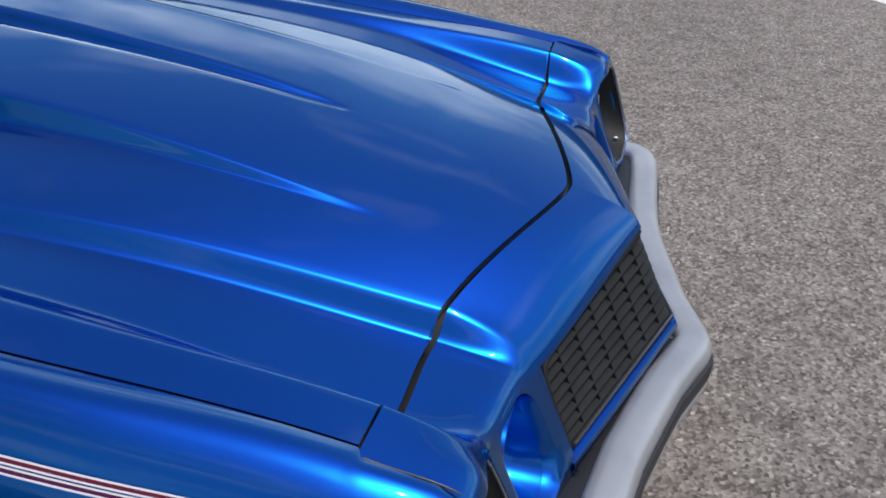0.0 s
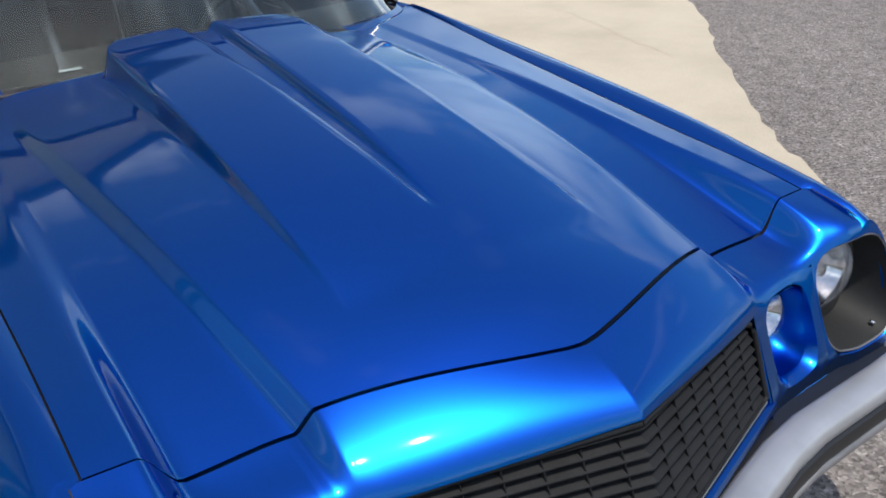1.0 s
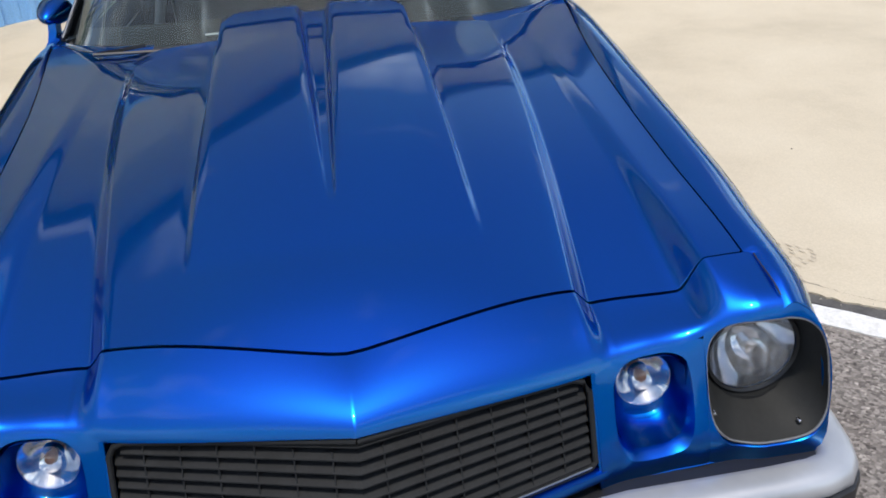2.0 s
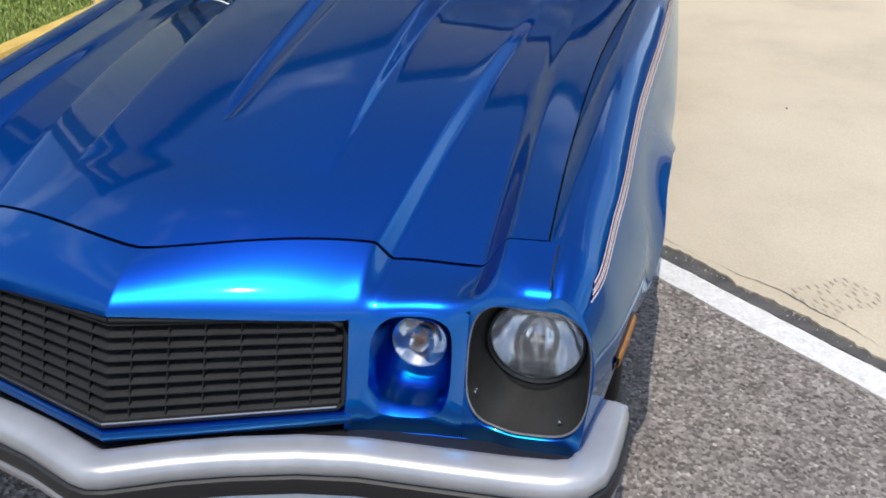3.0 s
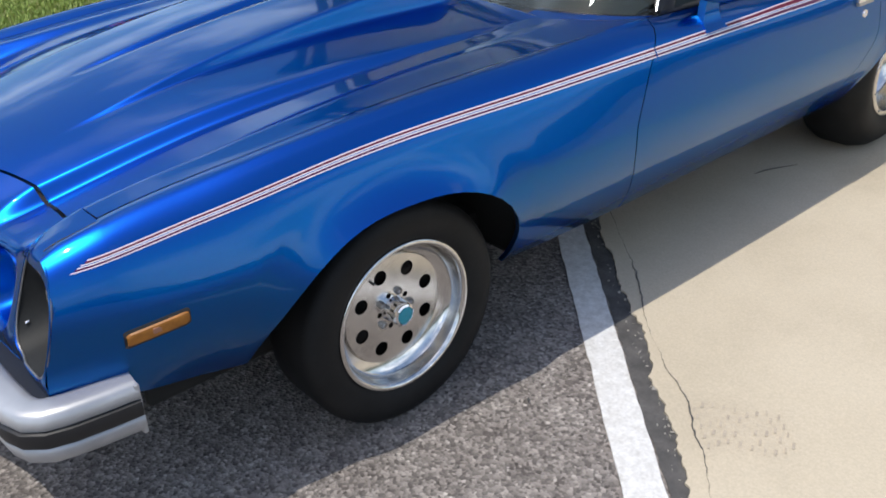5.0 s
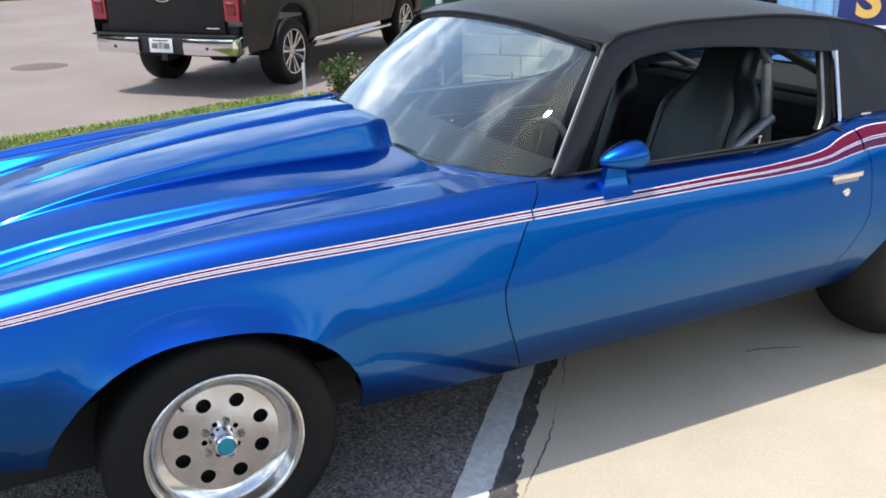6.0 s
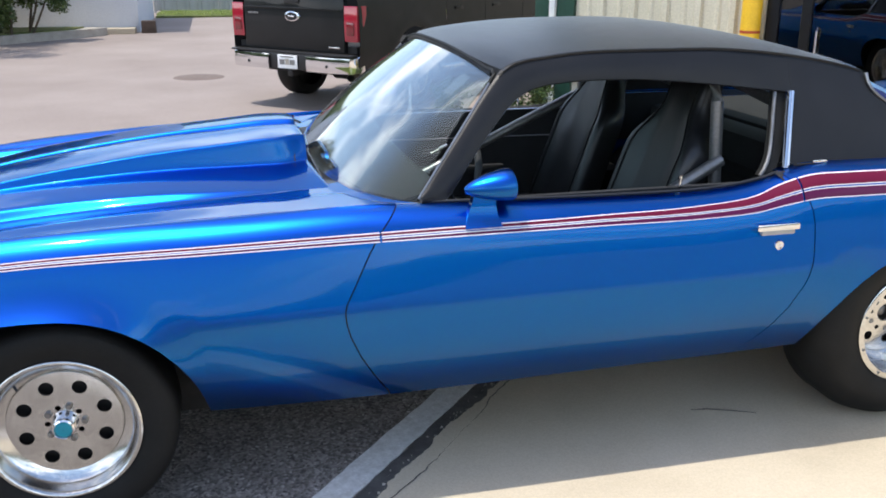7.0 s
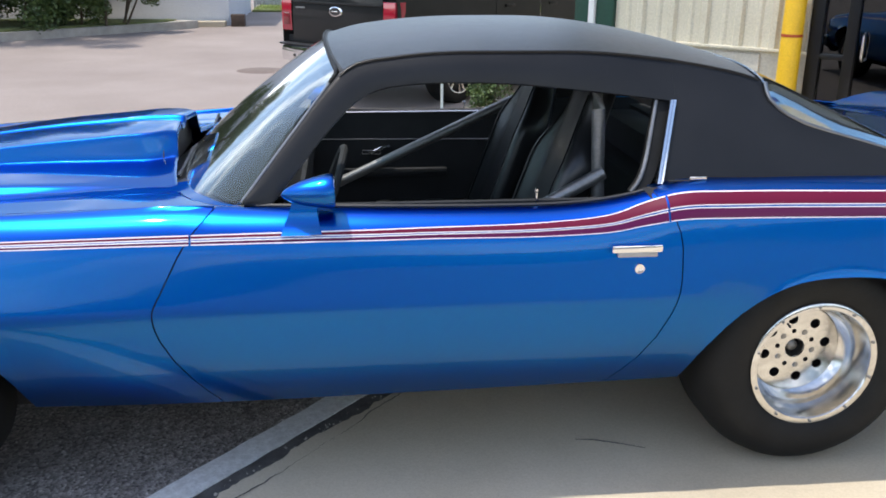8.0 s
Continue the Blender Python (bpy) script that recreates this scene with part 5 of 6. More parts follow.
# door mirrors, bullet-shaped on a foot
for s in (-1, 1):
    shell = tube([(1.138 + 0.142 * k, s * (0.888 - 0.006 * k), 0.947 + 0.008 * k) for k in (0.0, 0.03, 0.10, 0.22, 0.40, 0.60, 0.80, 0.95, 1.0)], [0.003, 0.010, 0.0165, 0.025, 0.034, 0.041, 0.0455, 0.047, 0.044], 24, False)
    bmesh.ops.scale(shell, verts=shell.verts, vec=(1, 1.25, 1), space=Matrix.Translation((0, -s * 0.885, 0)))
    mirror = part("door_mirror", shell, M_BLUE, car, "blue bullet-shaped door mirror")
    part("mirror_glass", tube([(1.278, s * 0.882, 0.955), (1.281, s * 0.882, 0.955)], [0.037, 0.036], 24), M_CHROME, mirror)
    part("mirror_foot", sheet([[(x0, s * (y + 0.012), z), (x1, s * (y + 0.010), z), (x1, s * (y - 0.014), z), (x0, s * (y - 0.014), z)] for z, y, x0, x1 in ((0.842, 0.916, 1.134, 1.244), (0.858, 0.898, 1.140, 1.240), (0.872, 0.888, 1.146, 1.236), (0.90, 0.882, 1.158, 1.232), (0.928, 0.880, 1.166, 1.234))], closed=True), M_BLUE, mirror)

# ---- underside and cabin ----
part("floor_pan", box(-0.28, -0.66, 0.27, 3.6, 0.66, 0.40, 0.03), M_UNDER, car, "dark underside")
# unseen low box added to keep light off the ground beneath
part("belly_blocker", box(0.0, -0.32, 0.18, 2.4, 0.32, 0.28, 0.05), M_UNDER, car)
# unseen boxes added along the sills to stop sun leaking through
part("sill_blocker", box(0.46, -0.815, 0.335, 2.28, -0.60, 0.42, 0.02), M_UNDER, car)
part("sill_blocker", box(0.46, 0.60, 0.335, 2.28, 0.815, 0.42, 0.02), M_UNDER, car)
for s in (-1, 1):
    part("sill_closer", box(2.20, s * 0.67 - 0.11, 0.36, 2.32, s * 0.67 + 0.11, 0.62, 0.02), M_UNDER, car)
# unseen plates and bar added to darken the ground around the front wheels
for s in (-1, 1):
    part("wheel_blocker", box(-0.62, s * 0.585 - 0.015, 0.20, 0.50, s * 0.585 + 0.015, 0.66, 0.008), M_UNDER, car)
part("nose_blocker", box(-0.68, -0.50, 0.19, -0.40, 0.50, 0.38, 0.03), M_UNDER, car)
part("firewall", box(0.55, -0.84, 0.38, 0.62, 0.84, 0.84), M_UNDER, car)
part("engine_bay", box(-0.62, -0.60, 0.38, 0.55, 0.60, 0.60, 0.02), M_UNDER, car)
part("boot_floor", box(2.35, -0.58, 0.40, 3.85, 0.58, 0.80, 0.02), M_UNDER, car)
for s in (-1, 1):
    for cx, rx, top in ((-0.03, 0.47, 0.72), (2.76, 0.49, 0.745)):
        well = []
        for y in (0.56, 0.70, 0.84, 0.895):
            well.append([(cx + rx * math.cos(a), s * min(y, flank(cx + rx * math.cos(a), max(0.33 + (top - 0.33) * math.sin(a), sill(cx + rx * math.cos(a)))) - 0.013), max(0.33 + (top - 0.33) * math.sin(a), sill(cx + rx * math.cos(a)) + 0.012)) for a in np.linspace(-0.20, math.pi + 0.20, 28)])
        part("wheel_well", sheet(well), M_UNDER, car, thick=0.004)
part("dashboard", grid(lambda u, v: (lerp(screen_x(abs(lerp(-0.76, 0.76, v))) + 0.035, 1.18, u), lerp(-0.76, 0.76, v), 0.895 + 0.02 * math.sin(math.pi * u) - 0.16 * max(0, u - 0.8) * 5), 10, 12), M_DASH, car, "black dashboard", thick=0.01)
part("dash_face", box(1.14, -0.75, 0.55, 1.17, 0.75, 0.80, 0.01), M_CABIN, car)
wheel_pts = [(1.25 + 0.17 * math.sin(a) * 0.35, -0.37 + 0.185 * math.cos(a), 0.79 + 0.17 * math.sin(a)) for a in np.linspace(0, 2 * math.pi, 33)]
steering = part("steering_wheel", tube(wheel_pts, 0.013, 8, False), M_CABIN, car, "black steering wheel")
part("spoke", tube([(1.255, -0.55, 0.79), (1.23, -0.37, 0.78), (1.255, -0.19, 0.79)], 0.012, 8), M_CABIN, steering)
part("column", tube([(1.23, -0.37, 0.78), (1.12, -0.37, 0.73)], 0.03, 10), M_CABIN, steering)
for s in (-1, 1):
    part("door_card", sheet([[(x, s * 0.80, z) for z in (0.40, 0.70, 0.735, 0.892)] for x in np.linspace(0.9, 2.24, 6)]), M_CABIN, car, "black door trim", thick=0.02)
    part("door_card_strip", tube([(1.10, s * 0.778, 0.765), (2.1, s * 0.778, 0.755)], 0.0025, 6), M_TRIM, car, "thin bright strip across the door trim")
    part("door_pull", tube([(1.391, s * 0.778, 0.694), (1.474, s * 0.778, 0.692), (1.474, s * 0.778, 0.709), (1.391, s * 0.778, 0.711), (1.391, s * 0.778, 0.694)], 0.0018, 6), M_TRIM, car, "small bright-edged door pull")
    part("window_ledge_strip", tube([(1.14, s * 0.777, 0.884), (1.6, s * 0.777, 0.886), (2.12, s * 0.777, 0.886)], 0.004, 6), M_CHROME, car, "thin bright strip along the window ledge")
    part("lock_knob", upright([(0.004, 0.0), (0.004, 0.03), (0.007, 0.034), (0.007, 0.042), (0.001, 0.044)], 10), M_CHROME, car, "small chrome lock knob").location = (1.86, s * 0.80, 0.885)
for s in (-1, 1):
    seat = part("front_seat", box(1.42, s * 0.36 - 0.25, 0.38, 1.95, s * 0.36 + 0.25, 0.53, 0.055, 3), M_SEAT, car, "black high-back bucket seat", sharp=60)

    def ring(u, grow=1.0, s=s):
        """One level of the seat back, bolsters standing forward at its sides."""
        wide = 0.245 - 0.02 * u - 0.105 * ease(0.60, 0.84, u)
        deep = 0.062 - 0.012 * u
        pts = []
        for k in range(32):
            a = 2 * math.pi * k / 32
            c, q = math.cos(a), math.sin(a)
            fy, fx = math.copysign(abs(c) ** 0.7, c), math.copysign(abs(q) ** 0.7, q)
            forward = 0.055 * (1 - 0.75 * ease(0.55, 0.85, u)) * ease(0.45, 0.95, abs(fy)) if q < 0.3 else 0.0
            pts.append((1.93 + 0.23 * u + deep * fx * grow - forward, s * 0.36 + wide * fy * grow, 0.50 + 0.69 * u))
        return pts

    rings = [ring(0.0, 0.5)] + [ring(u) for u in np.linspace(0.0, 0.955, 22)] + [ring(0.975, 0.93), ring(0.992, 0.75), ring(1.0, 0.35), ring(1.0, 0.05)]
    part("seat_back", sheet(rings, closed=True), M_SEAT, seat, sharp=70)
    for edge in (20, 28):
        part("seat_seam", tube([Vector(ring(u)[edge]) - Vector((0.002, 0, 0)) for u in np.linspace(0.04, 0.93, 20)], 0.0028, 6), M_RUBBER, seat, "thin dark piping")
part("rear_seat", box(2.45, -0.62, 0.55, 2.62, 0.62, 0.92, 0.04), M_CABIN, car, "black rear seat", sharp=50)
for s in (-1, 1):
    part("quarter_trim", sheet([[(x, s * 0.775, z) for z in (0.72, 0.80, 0.90, 0.945)] for x in np.linspace(2.22, 3.25, 8)]), M_CABIN, car, "black rear side trim", thick=0.012)
    part("arm_rest", box(1.30, s * 0.765 - 0.02, 0.59, 1.78, s * 0.765 + 0.02, 0.63, 0.012), M_CABIN, car)
    part("window_crank", tube([(1.42, s * 0.775, 0.70), (1.42, s * 0.755, 0.70), (1.50, s * 0.752, 0.735), (1.51, s * 0.735, 0.737)], 0.007, 8), M_CHROME, car, "chrome window crank")
part("parcel_shelf", box(2.60, -0.68, 0.90, 3.2, 0.68, 0.93, 0.01), M_UNDER, car)
# roll cage
cage = part("roll_cage", tube([(2.10, -0.60, 0.45), (2.10, -0.60, 0.85), (2.09, -0.585, 1.12), (2.09, -0.56, 1.18), (2.09, -0.48, 1.235), (2.09, 0.48, 1.235), (2.09, 0.56, 1.18), (2.09, 0.585, 1.12), (2.10, 0.60, 0.85), (2.10, 0.60, 0.45)], 0.021, 12), M_BAR, car, "grey tubular roll cage")
for s in (-1, 1):
    part("door_bar", tube([(2.11, s * 0.61, 0.925), (1.95, s * 0.62, 0.84), (1.20, s * 0.66, 0.46)] if s < 0 else [(2.10, s * 0.61, 0.985), (1.92, s * 0.62, 0.90), (1.30, s * 0.62, 0.61), (1.12, s * 0.63, 0.52)], 0.021, 12), M_BAR, cage)
part("hoop_brace", tube([(2.09, -0.5, 1.22), (2.9, -0.5, 0.85)], 0.019, 12), M_BAR, cage)
part("hoop_brace", tube([(2.09, 0.5, 1.22), (2.9, 0.5, 0.85)], 0.019, 12), M_BAR, cage)


# ---- wheels ----
def holed_disc(radius, inner, holes, y):
    """A disc across the y axis with round holes: holes of (radius from centre, angle, size)."""
    bm = bmesh.new()
    loops = [(0, 0, radius, 56), (0, 0, inner, 28)] + [(r * math.cos(a), r * math.sin(a), q, 16) for r, a, q in holes]
    edges = []
    for cx, cz, q, n in loops:
        vs = [bm.verts.new((cx + q * math.cos(2 * math.pi * k / n), y, cz + q * math.sin(2 * math.pi * k / n))) for k in range(n)]
        edges += [bm.edges.new((vs[k], vs[(k + 1) % n])) for k in range(n)]
    bmesh.ops.triangle_fill(bm, use_beauty=True, use_dissolve=False, edges=edges)
    return bm


def wheel(x, y, z, s, radius, width, rim, deep, turn, cap):
    """A tyre with a polished drilled wheel; its outer face looks along -y before the side is chosen."""
    soft = 0.0 if cap else 0.024  # the wide rear tyres have rounder shoulders
    hub = part("wheel", lathe([(rim - 0.004, 0.0), (rim + 0.004, -0.006), (rim + 0.02, -0.014), (rim + 0.05, -0.020), (radius - 0.05 - soft, -0.020), (radius - 0.022 - soft, -0.015 + 0.6 * soft), (radius - 0.007 - 0.4 * soft, -0.004 + 1.6 * soft), (radius, 0.014 + 3.0 * soft), (radius, width - 0.05), (radius - 0.02, width - 0.01), (rim + 0.02, width), (rim - 0.01, width - 0.02)], 64), M_RUBBER, car, "black tyre on a polished drilled alloy wheel", sharp=60)
    part("rim", lathe([(rim - 0.004, 0.006), (rim + 0.002, -0.004), (rim - 0.001, -0.010), (rim - 0.008, -0.011), (rim - 0.014, -0.006), (rim - 0.018, 0.004), (rim - 0.021, deep * 0.55), (rim - 0.032, deep * 0.8), (rim - 0.052, deep * 0.93), (rim - 0.060, deep)], 64), M_ALLOY, hub, "polished dished rim", sharp=60)
    face_r = rim - 0.058
    holes = [(face_r * (0.74 if cap else 0.70), turn + k * math.pi / 4, 0.0205 if cap else 0.0165) for k in range(8)] + [(0.048 if cap else 0.060, turn + 0.3 + k * 2 * math.pi / 5, 0.0080) for k in range(5)]
    lug_r, step_r, lug_y = (0.052, 0.062, deep) if cap else (0.060, 0.074, deep)
    part("wheel_face", holed_disc(face_r, 0.030 if cap else 0.033, holes, deep), M_ALLOY, hub, "polished face with eight round holes", thick=0.008)
    part("face_step", lathe([(step_r + (0.018 if cap else 0.008), deep - 0.004), (step_r + (0.015 if cap else 0.006), deep - 0.007), (step_r + 0.003, deep - 0.007), (step_r, deep - 0.004)], 40), M_ALLOY, hub)
    part("brake_drum", lathe([(0.001, deep + 0.03), (face_r + 0.02, deep + 0.03), (face_r + 0.02, deep + 0.08)], 32), M_BLACK, hub)
    for k in range(5):
        a = turn + 0.93 + k * 2 * math.pi / 5
        c, q = math.cos(a), math.sin(a)
        # each nut sits at the outer end of a short raised radial slot
        ends = (lug_r - 0.016, lug_r + 0.008)
        slot = [[(lerp(ends[0], ends[1], 0.5 + 0.5 * math.cos(b)) * c + w * math.cos(b) * c - w * math.sin(b) * q, y, lerp(ends[0], ends[1], 0.5 + 0.5 * math.cos(b)) * q + w * math.cos(b) * q + w * math.sin(b) * c) for b in np.linspace(0, 2 * math.pi, 20)[:-1]] for w, y in ((0.0165, deep - 0.001), (0.0155, deep - 0.006), (0.0125, deep - 0.007), (0.0115, deep - 0.002), (0.001, deep - 0.0015))]
        part("lug_slot", sheet(slot, closed=True), M_DULL, hub, "dull grey lug slot")
        tall = 0.016 if cap else 0.008
        nut = tube([(lug_r * c, lug_y, lug_r * q), (lug_r * c, lug_y - tall, lug_r * q), (lug_r * c, lug_y - tall - 0.005, lug_r * q)], [0.0115, 0.0105, 0.006], 6)
        part("lug_nut", nut, M_TRIM, hub)
    if cap:
        part("hub", lathe([(0.040, deep), (0.036, deep - 0.012), (0.034, deep - 0.042), (0.030, deep - 0.053), (0.025, deep - 0.056), (0.023, deep - 0.052)], 32), M_CHROME, hub, "bright hub centre")
        part("hub_cap", lathe([(0.001, deep - 0.057), (0.020, deep - 0.056), (0.0235, deep - 0.052)], 24), M_TEAL, hub, "teal centre cap")
    else:
        part("hub", lathe([(0.036, deep - 0.002), (0.034, deep - 0.005), (0.032, deep + 0.030), (0.020, deep + 0.030), (0.018, deep + 0.012), (0.012, deep + 0.008), (0.001, deep + 0.007)], 28), M_DULL, hub, "dull open hub with the axle end inside")
        part("rim_lip", lathe([(rim + 0.002, -0.0105), (rim - 0.001, -0.0125), (rim - 0.017, -0.0125), (rim - 0.019, -0.010)], 64), M_ALLOY, hub, "flat bright rim lip")
        for k in range(10):
            a = turn + 0.2 + k * math.pi / 5
            c = rim - 0.009
            part("rim_bolt", tube([(c * math.cos(a), -0.008, c * math.sin(a)), (c * math.cos(a), -0.0165, c * math.sin(a))], 0.005, 6), M_BAR, hub)
    part("valve", tube([((rim - 0.03) * math.cos(2.2), 0.0, (rim - 0.03) * math.sin(2.2)), ((rim - 0.045) * math.cos(2.2), -0.008, (rim - 0.045) * math.sin(2.2))], 0.004, 6), M_BLACK, hub)
    hub.matrix_local = Matrix.Translation((x, y, z)) @ (Matrix.Identity(4) if s < 0 else Matrix.Rotation(math.pi, 4, "Z"))
    return hub


for s in (-1, 1):
    wheel(-0.009, -0.848 if s < 0 else 0.848, 0.312, s, 0.314, 0.20, 0.214, 0.055, 0.35, True)
    wheel(2.743, -0.870 if s < 0 else 0.870, 0.366, s, 0.368, 0.25, 0.203, 0.125, 0.171, False)

# ---- black pickup truck beside the building ----
M_TRUCK = mottled("black_truck_paint", (0.012, 0.0125, 0.013), (0.017, 0.0175, 0.018), 3.0, 0.5, 200, 0.0003, 0.1, 0.0, Coat_Weight=0.40, Coat_Roughness=0.04, Specular_IOR_Level=0.1)
M_REDLENS = material("red_lens", (0.33, 0.010, 0.028), 0.12, 0.0, Coat_Weight=1.0)
M_DARKRED = material("dark_red_lens", (0.16, 0.005, 0.012), 0.15, 0.0, Coat_Weight=1.0)
truck = empty("pickup_truck", "black crew-cab pickup truck with chrome bumper, parked", "truck")
truck.matrix_world = Matrix.LocRotScale((1.977, 7.14, 0), Euler((0, 0, radians(-46.7))), (0.875, 0.875, 0.875))
truck_x = smooth_curve([(0.45, 0.93), (0.60, 0.985), (0.85, 1.005), (1.10, 0.998), (1.30, 0.985), (1.40, 0.955)])


def truck_low(y):
    return max(0.50, arch(y, 0.0, 0.50, 0.98, 0.30), arch(y, 3.68, 0.50, 0.98, 0.30))


def truck_side(y0, y1, top, s, n):
    ys = sorted(set(np.round(np.linspace(y0, y1, n), 3)) | {round(c + q * 0.5 * k, 3) for c in (0.0, 3.68) for q in (-1, 1) for k in (0.93, 0.97, 0.99, 1.0) if y0 < c + q * 0.5 * k < y1})
    rows = []
    for y in ys:
        low = truck_low(y)
        flare = lambda z, y=y: 0.018 * max(0.0, 1 - abs(math.hypot((y - (0 if y < 2 else 3.68)) / 0.58, (z - 0.35) / 0.70) - 1) / 0.16)
        rows.append([(s * (truck_x(low) - 0.06), y, low)] + [(s * (truck_x(z) + flare(z)), y, z) for z in [lerp(low, top, k) for k in (0, 0.1, 0.25, 0.4, 0.55, 0.7, 0.85, 0.95, 1.0)]] + [(s * (truck_x(top) - 0.06), y, top + 0.004)])
    return sheet(rows)


for s in (-1, 1):
    part("bed_side", truck_side(-1.12, 0.72, 1.38, s, 22), M_TRUCK, truck, thick=0.004)
    part("rear_door", truck_side(0.73, 1.72, 1.36, s, 12), M_TRUCK, truck, thick=0.004)
    part("front_door", truck_side(1.73, 2.82, 1.36, s, 12), M_TRUCK, truck, thick=0.004)
    part("front_fender", truck_side(2.83, 4.55, 1.22, s, 22), M_TRUCK, truck, thick=0.004)
    for y in (0.92, 1.92):
        part("door_handle", box(s * 1.0 - 0.02, y, 1.14, s * 1.0 + 0.02, y + 0.20, 1.18, 0.01), M_TRUCK, truck)
    part("step_bar", tube([(s * 0.98, 0.62, 0.42), (s * 1.02, 0.75, 0.42), (s * 1.02, 2.95, 0.42), (s * 0.98, 3.05, 0.42)], 0.04, 10), M_CHROME, truck, "chrome side step")
    part("side_mirror", box(s * 1.14 - 0.11, 2.62, 1.36, s * 1.14 + 0.11, 2.72, 1.58, 0.03), M_TRUCK, truck)
    # tail lamp, with a notched outer edge
    lamp = part("tail_lamp", sheet([[(s * 0.80, y, z), (s * 0.985, y, z), (s * (1.006 if 0.9 < z < 1.2 else 1.0), y + 0.10, z), (s * 1.0, y + 0.16, z)] for y, z in ((-1.135, 0.86), (-1.14, 0.88), (-1.145, 1.06), (-1.14, 1.24), (-1.135, 1.26))]), M_REDLENS, truck, "red tail lamp")
    part("lamp_core", box(s * 0.89 - 0.055, -1.152, 0.93, s * 0.89 + 0.055, -1.146, 1.08, 0.004), M_DARKRED, lamp, "dark red inner lens")
    # chrome bumper wings
    wing = part("bumper_wing", sheet([[(s * x, y + d, z) for d, z in ((0.05, 0.49), (0.0, 0.50), (-0.012, 0.58), (0.0, 0.675), (0.05, 0.69))] for x, y in ((0.30, -1.26), (0.42, -1.27), (0.75, -1.255), (0.92, -1.21), (0.975, -1.12), (0.985, -1.0))]), M_CHROME, truck, "chrome bumper wing", thick=0.003)
    part("sensor", tube([(s * 0.62, -1.27, 0.575), (s * 0.62, -1.28, 0.575)], 0.018, 12), M_BLACK, wing)
part("tailgate", box(-0.79, -1.135, 0.72, 0.79, -1.06, 1.37, 0.012), M_TRUCK, truck, "black tailgate")
part("tailgate_crease", box(-0.78, -1.142, 1.20, 0.78, -1.13, 1.225, 0.004), M_TRUCK, truck)
part("gate_handle", box(-0.12, -1.15, 1.27, 0.12, -1.13, 1.33, 0.008), M_BLACK, truck)
badge = lathe([(0.001, -0.012), (0.050, -0.012), (0.058, -0.008), (0.062, 0.0)], 28)
bmesh.ops.transform(badge, verts=badge.verts, matrix=Matrix.Translation((0.0, -1.138, 1.12)) @ Matrix.Diagonal((1.9, 1.0, 1.0, 1)))
oval = part("emblem", badge, M_CHROME, truck, "chrome oval emblem")
inner = lathe([(0.001, -0.014), (0.046, -0.013), (0.048, -0.010)], 28)
bmesh.ops.transform(inner, verts=inner.verts, matrix=Matrix.Translation((0.0, -1.138, 1.12)) @ Matrix.Diagonal((1.95, 1.0, 1.0, 1)))
part("emblem_field", inner, M_BLACK, oval, "dark oval field")
part("emblem_mark", box(-0.05, -1.156, 1.112, 0.05, -1.151, 1.128, 0.003), M_CHROME, oval)
part("nameplate", box(-0.72, -1.142, 1.135, -0.55, -1.134, 1.155, 0.003), M_BAR, truck, "small bright nameplate")
part("nameplate", box(0.56, -1.142, 0.775, 0.72, -1.134, 0.79, 0.003), M_CHROME, truck, "small bright nameplate")
part("bumper_middle", box(-0.40, -1.24, 0.50, 0.40, -1.14, 0.69, 0.015), M_BLACK, truck, "black bumper step")
part("bumper_top", box(-0.96, -1.23, 0.69, 0.96, -1.10, 0.715, 0.01), M_BLACK, truck)
plate = part("licence_plate", box(-0.155, -1.262, 0.515, 0.155, -1.252, 0.675, 0.004), M_PAPER, truck, "white licence plate")
for x0, x1, z0, z1, mat in ((-0.12, -0.04, 0.56, 0.62, M_BAR), (0.04, 0.12, 0.56, 0.62, M_BAR), (-0.028, 0.028, 0.56, 0.63, M_KERB), (-0.10, 0.10, 0.645, 0.66, M_BAR)):
    part("plate_print", box(x0, -1.266, z0, x1, -1.2625, z1), mat, plate, "plain printed bar")
part("hitch", box(-0.04, -1.22, 0.42, 0.04, -1.0, 0.49, 0.006), M_BLACK, truck)
part("exhaust", tube([(0.62, 0.5, 0.46), (0.62, -0.6, 0.46), (0.74, -0.95, 0.44), (0.80, -1.05, 0.43)], 0.045, 14, False), M_BAR, truck, "steel exhaust pipe")
part("muffler", tube([(0.35, -0.75, 0.48), (0.62, -0.75, 0.48)], 0.11, 14), M_UNDER, truck)
part("bed_floor", box(-0.93, -1.08, 0.72, 0.93, 0.70, 0.80), M_UNDER, truck)
part("chassis", box(-0.55, -1.05, 0.45, 0.55, 4.3, 0.70, 0.03), M_UNDER, truck, "dark chassis")
part("rear_axle", tube([(-0.8, 0, 0.40), (0.8, 0, 0.40)], 0.07, 12), M_UNDER, truck)
part("bed_front", box(-0.95, 0.66, 0.72, 0.95, 0.72, 1.40), M_TRUCK, truck)


def cab_ring(z, y0, y1, w):
    return [(-w, y0, z), (-w * 0.5, y0 - 0.03, z), (w * 0.5, y0 - 0.03, z), (w, y0, z), (w, y1, z), (w * 0.5, y1 + 0.06, z), (-w * 0.5, y1 + 0.06, z), (-w, y1, z)]


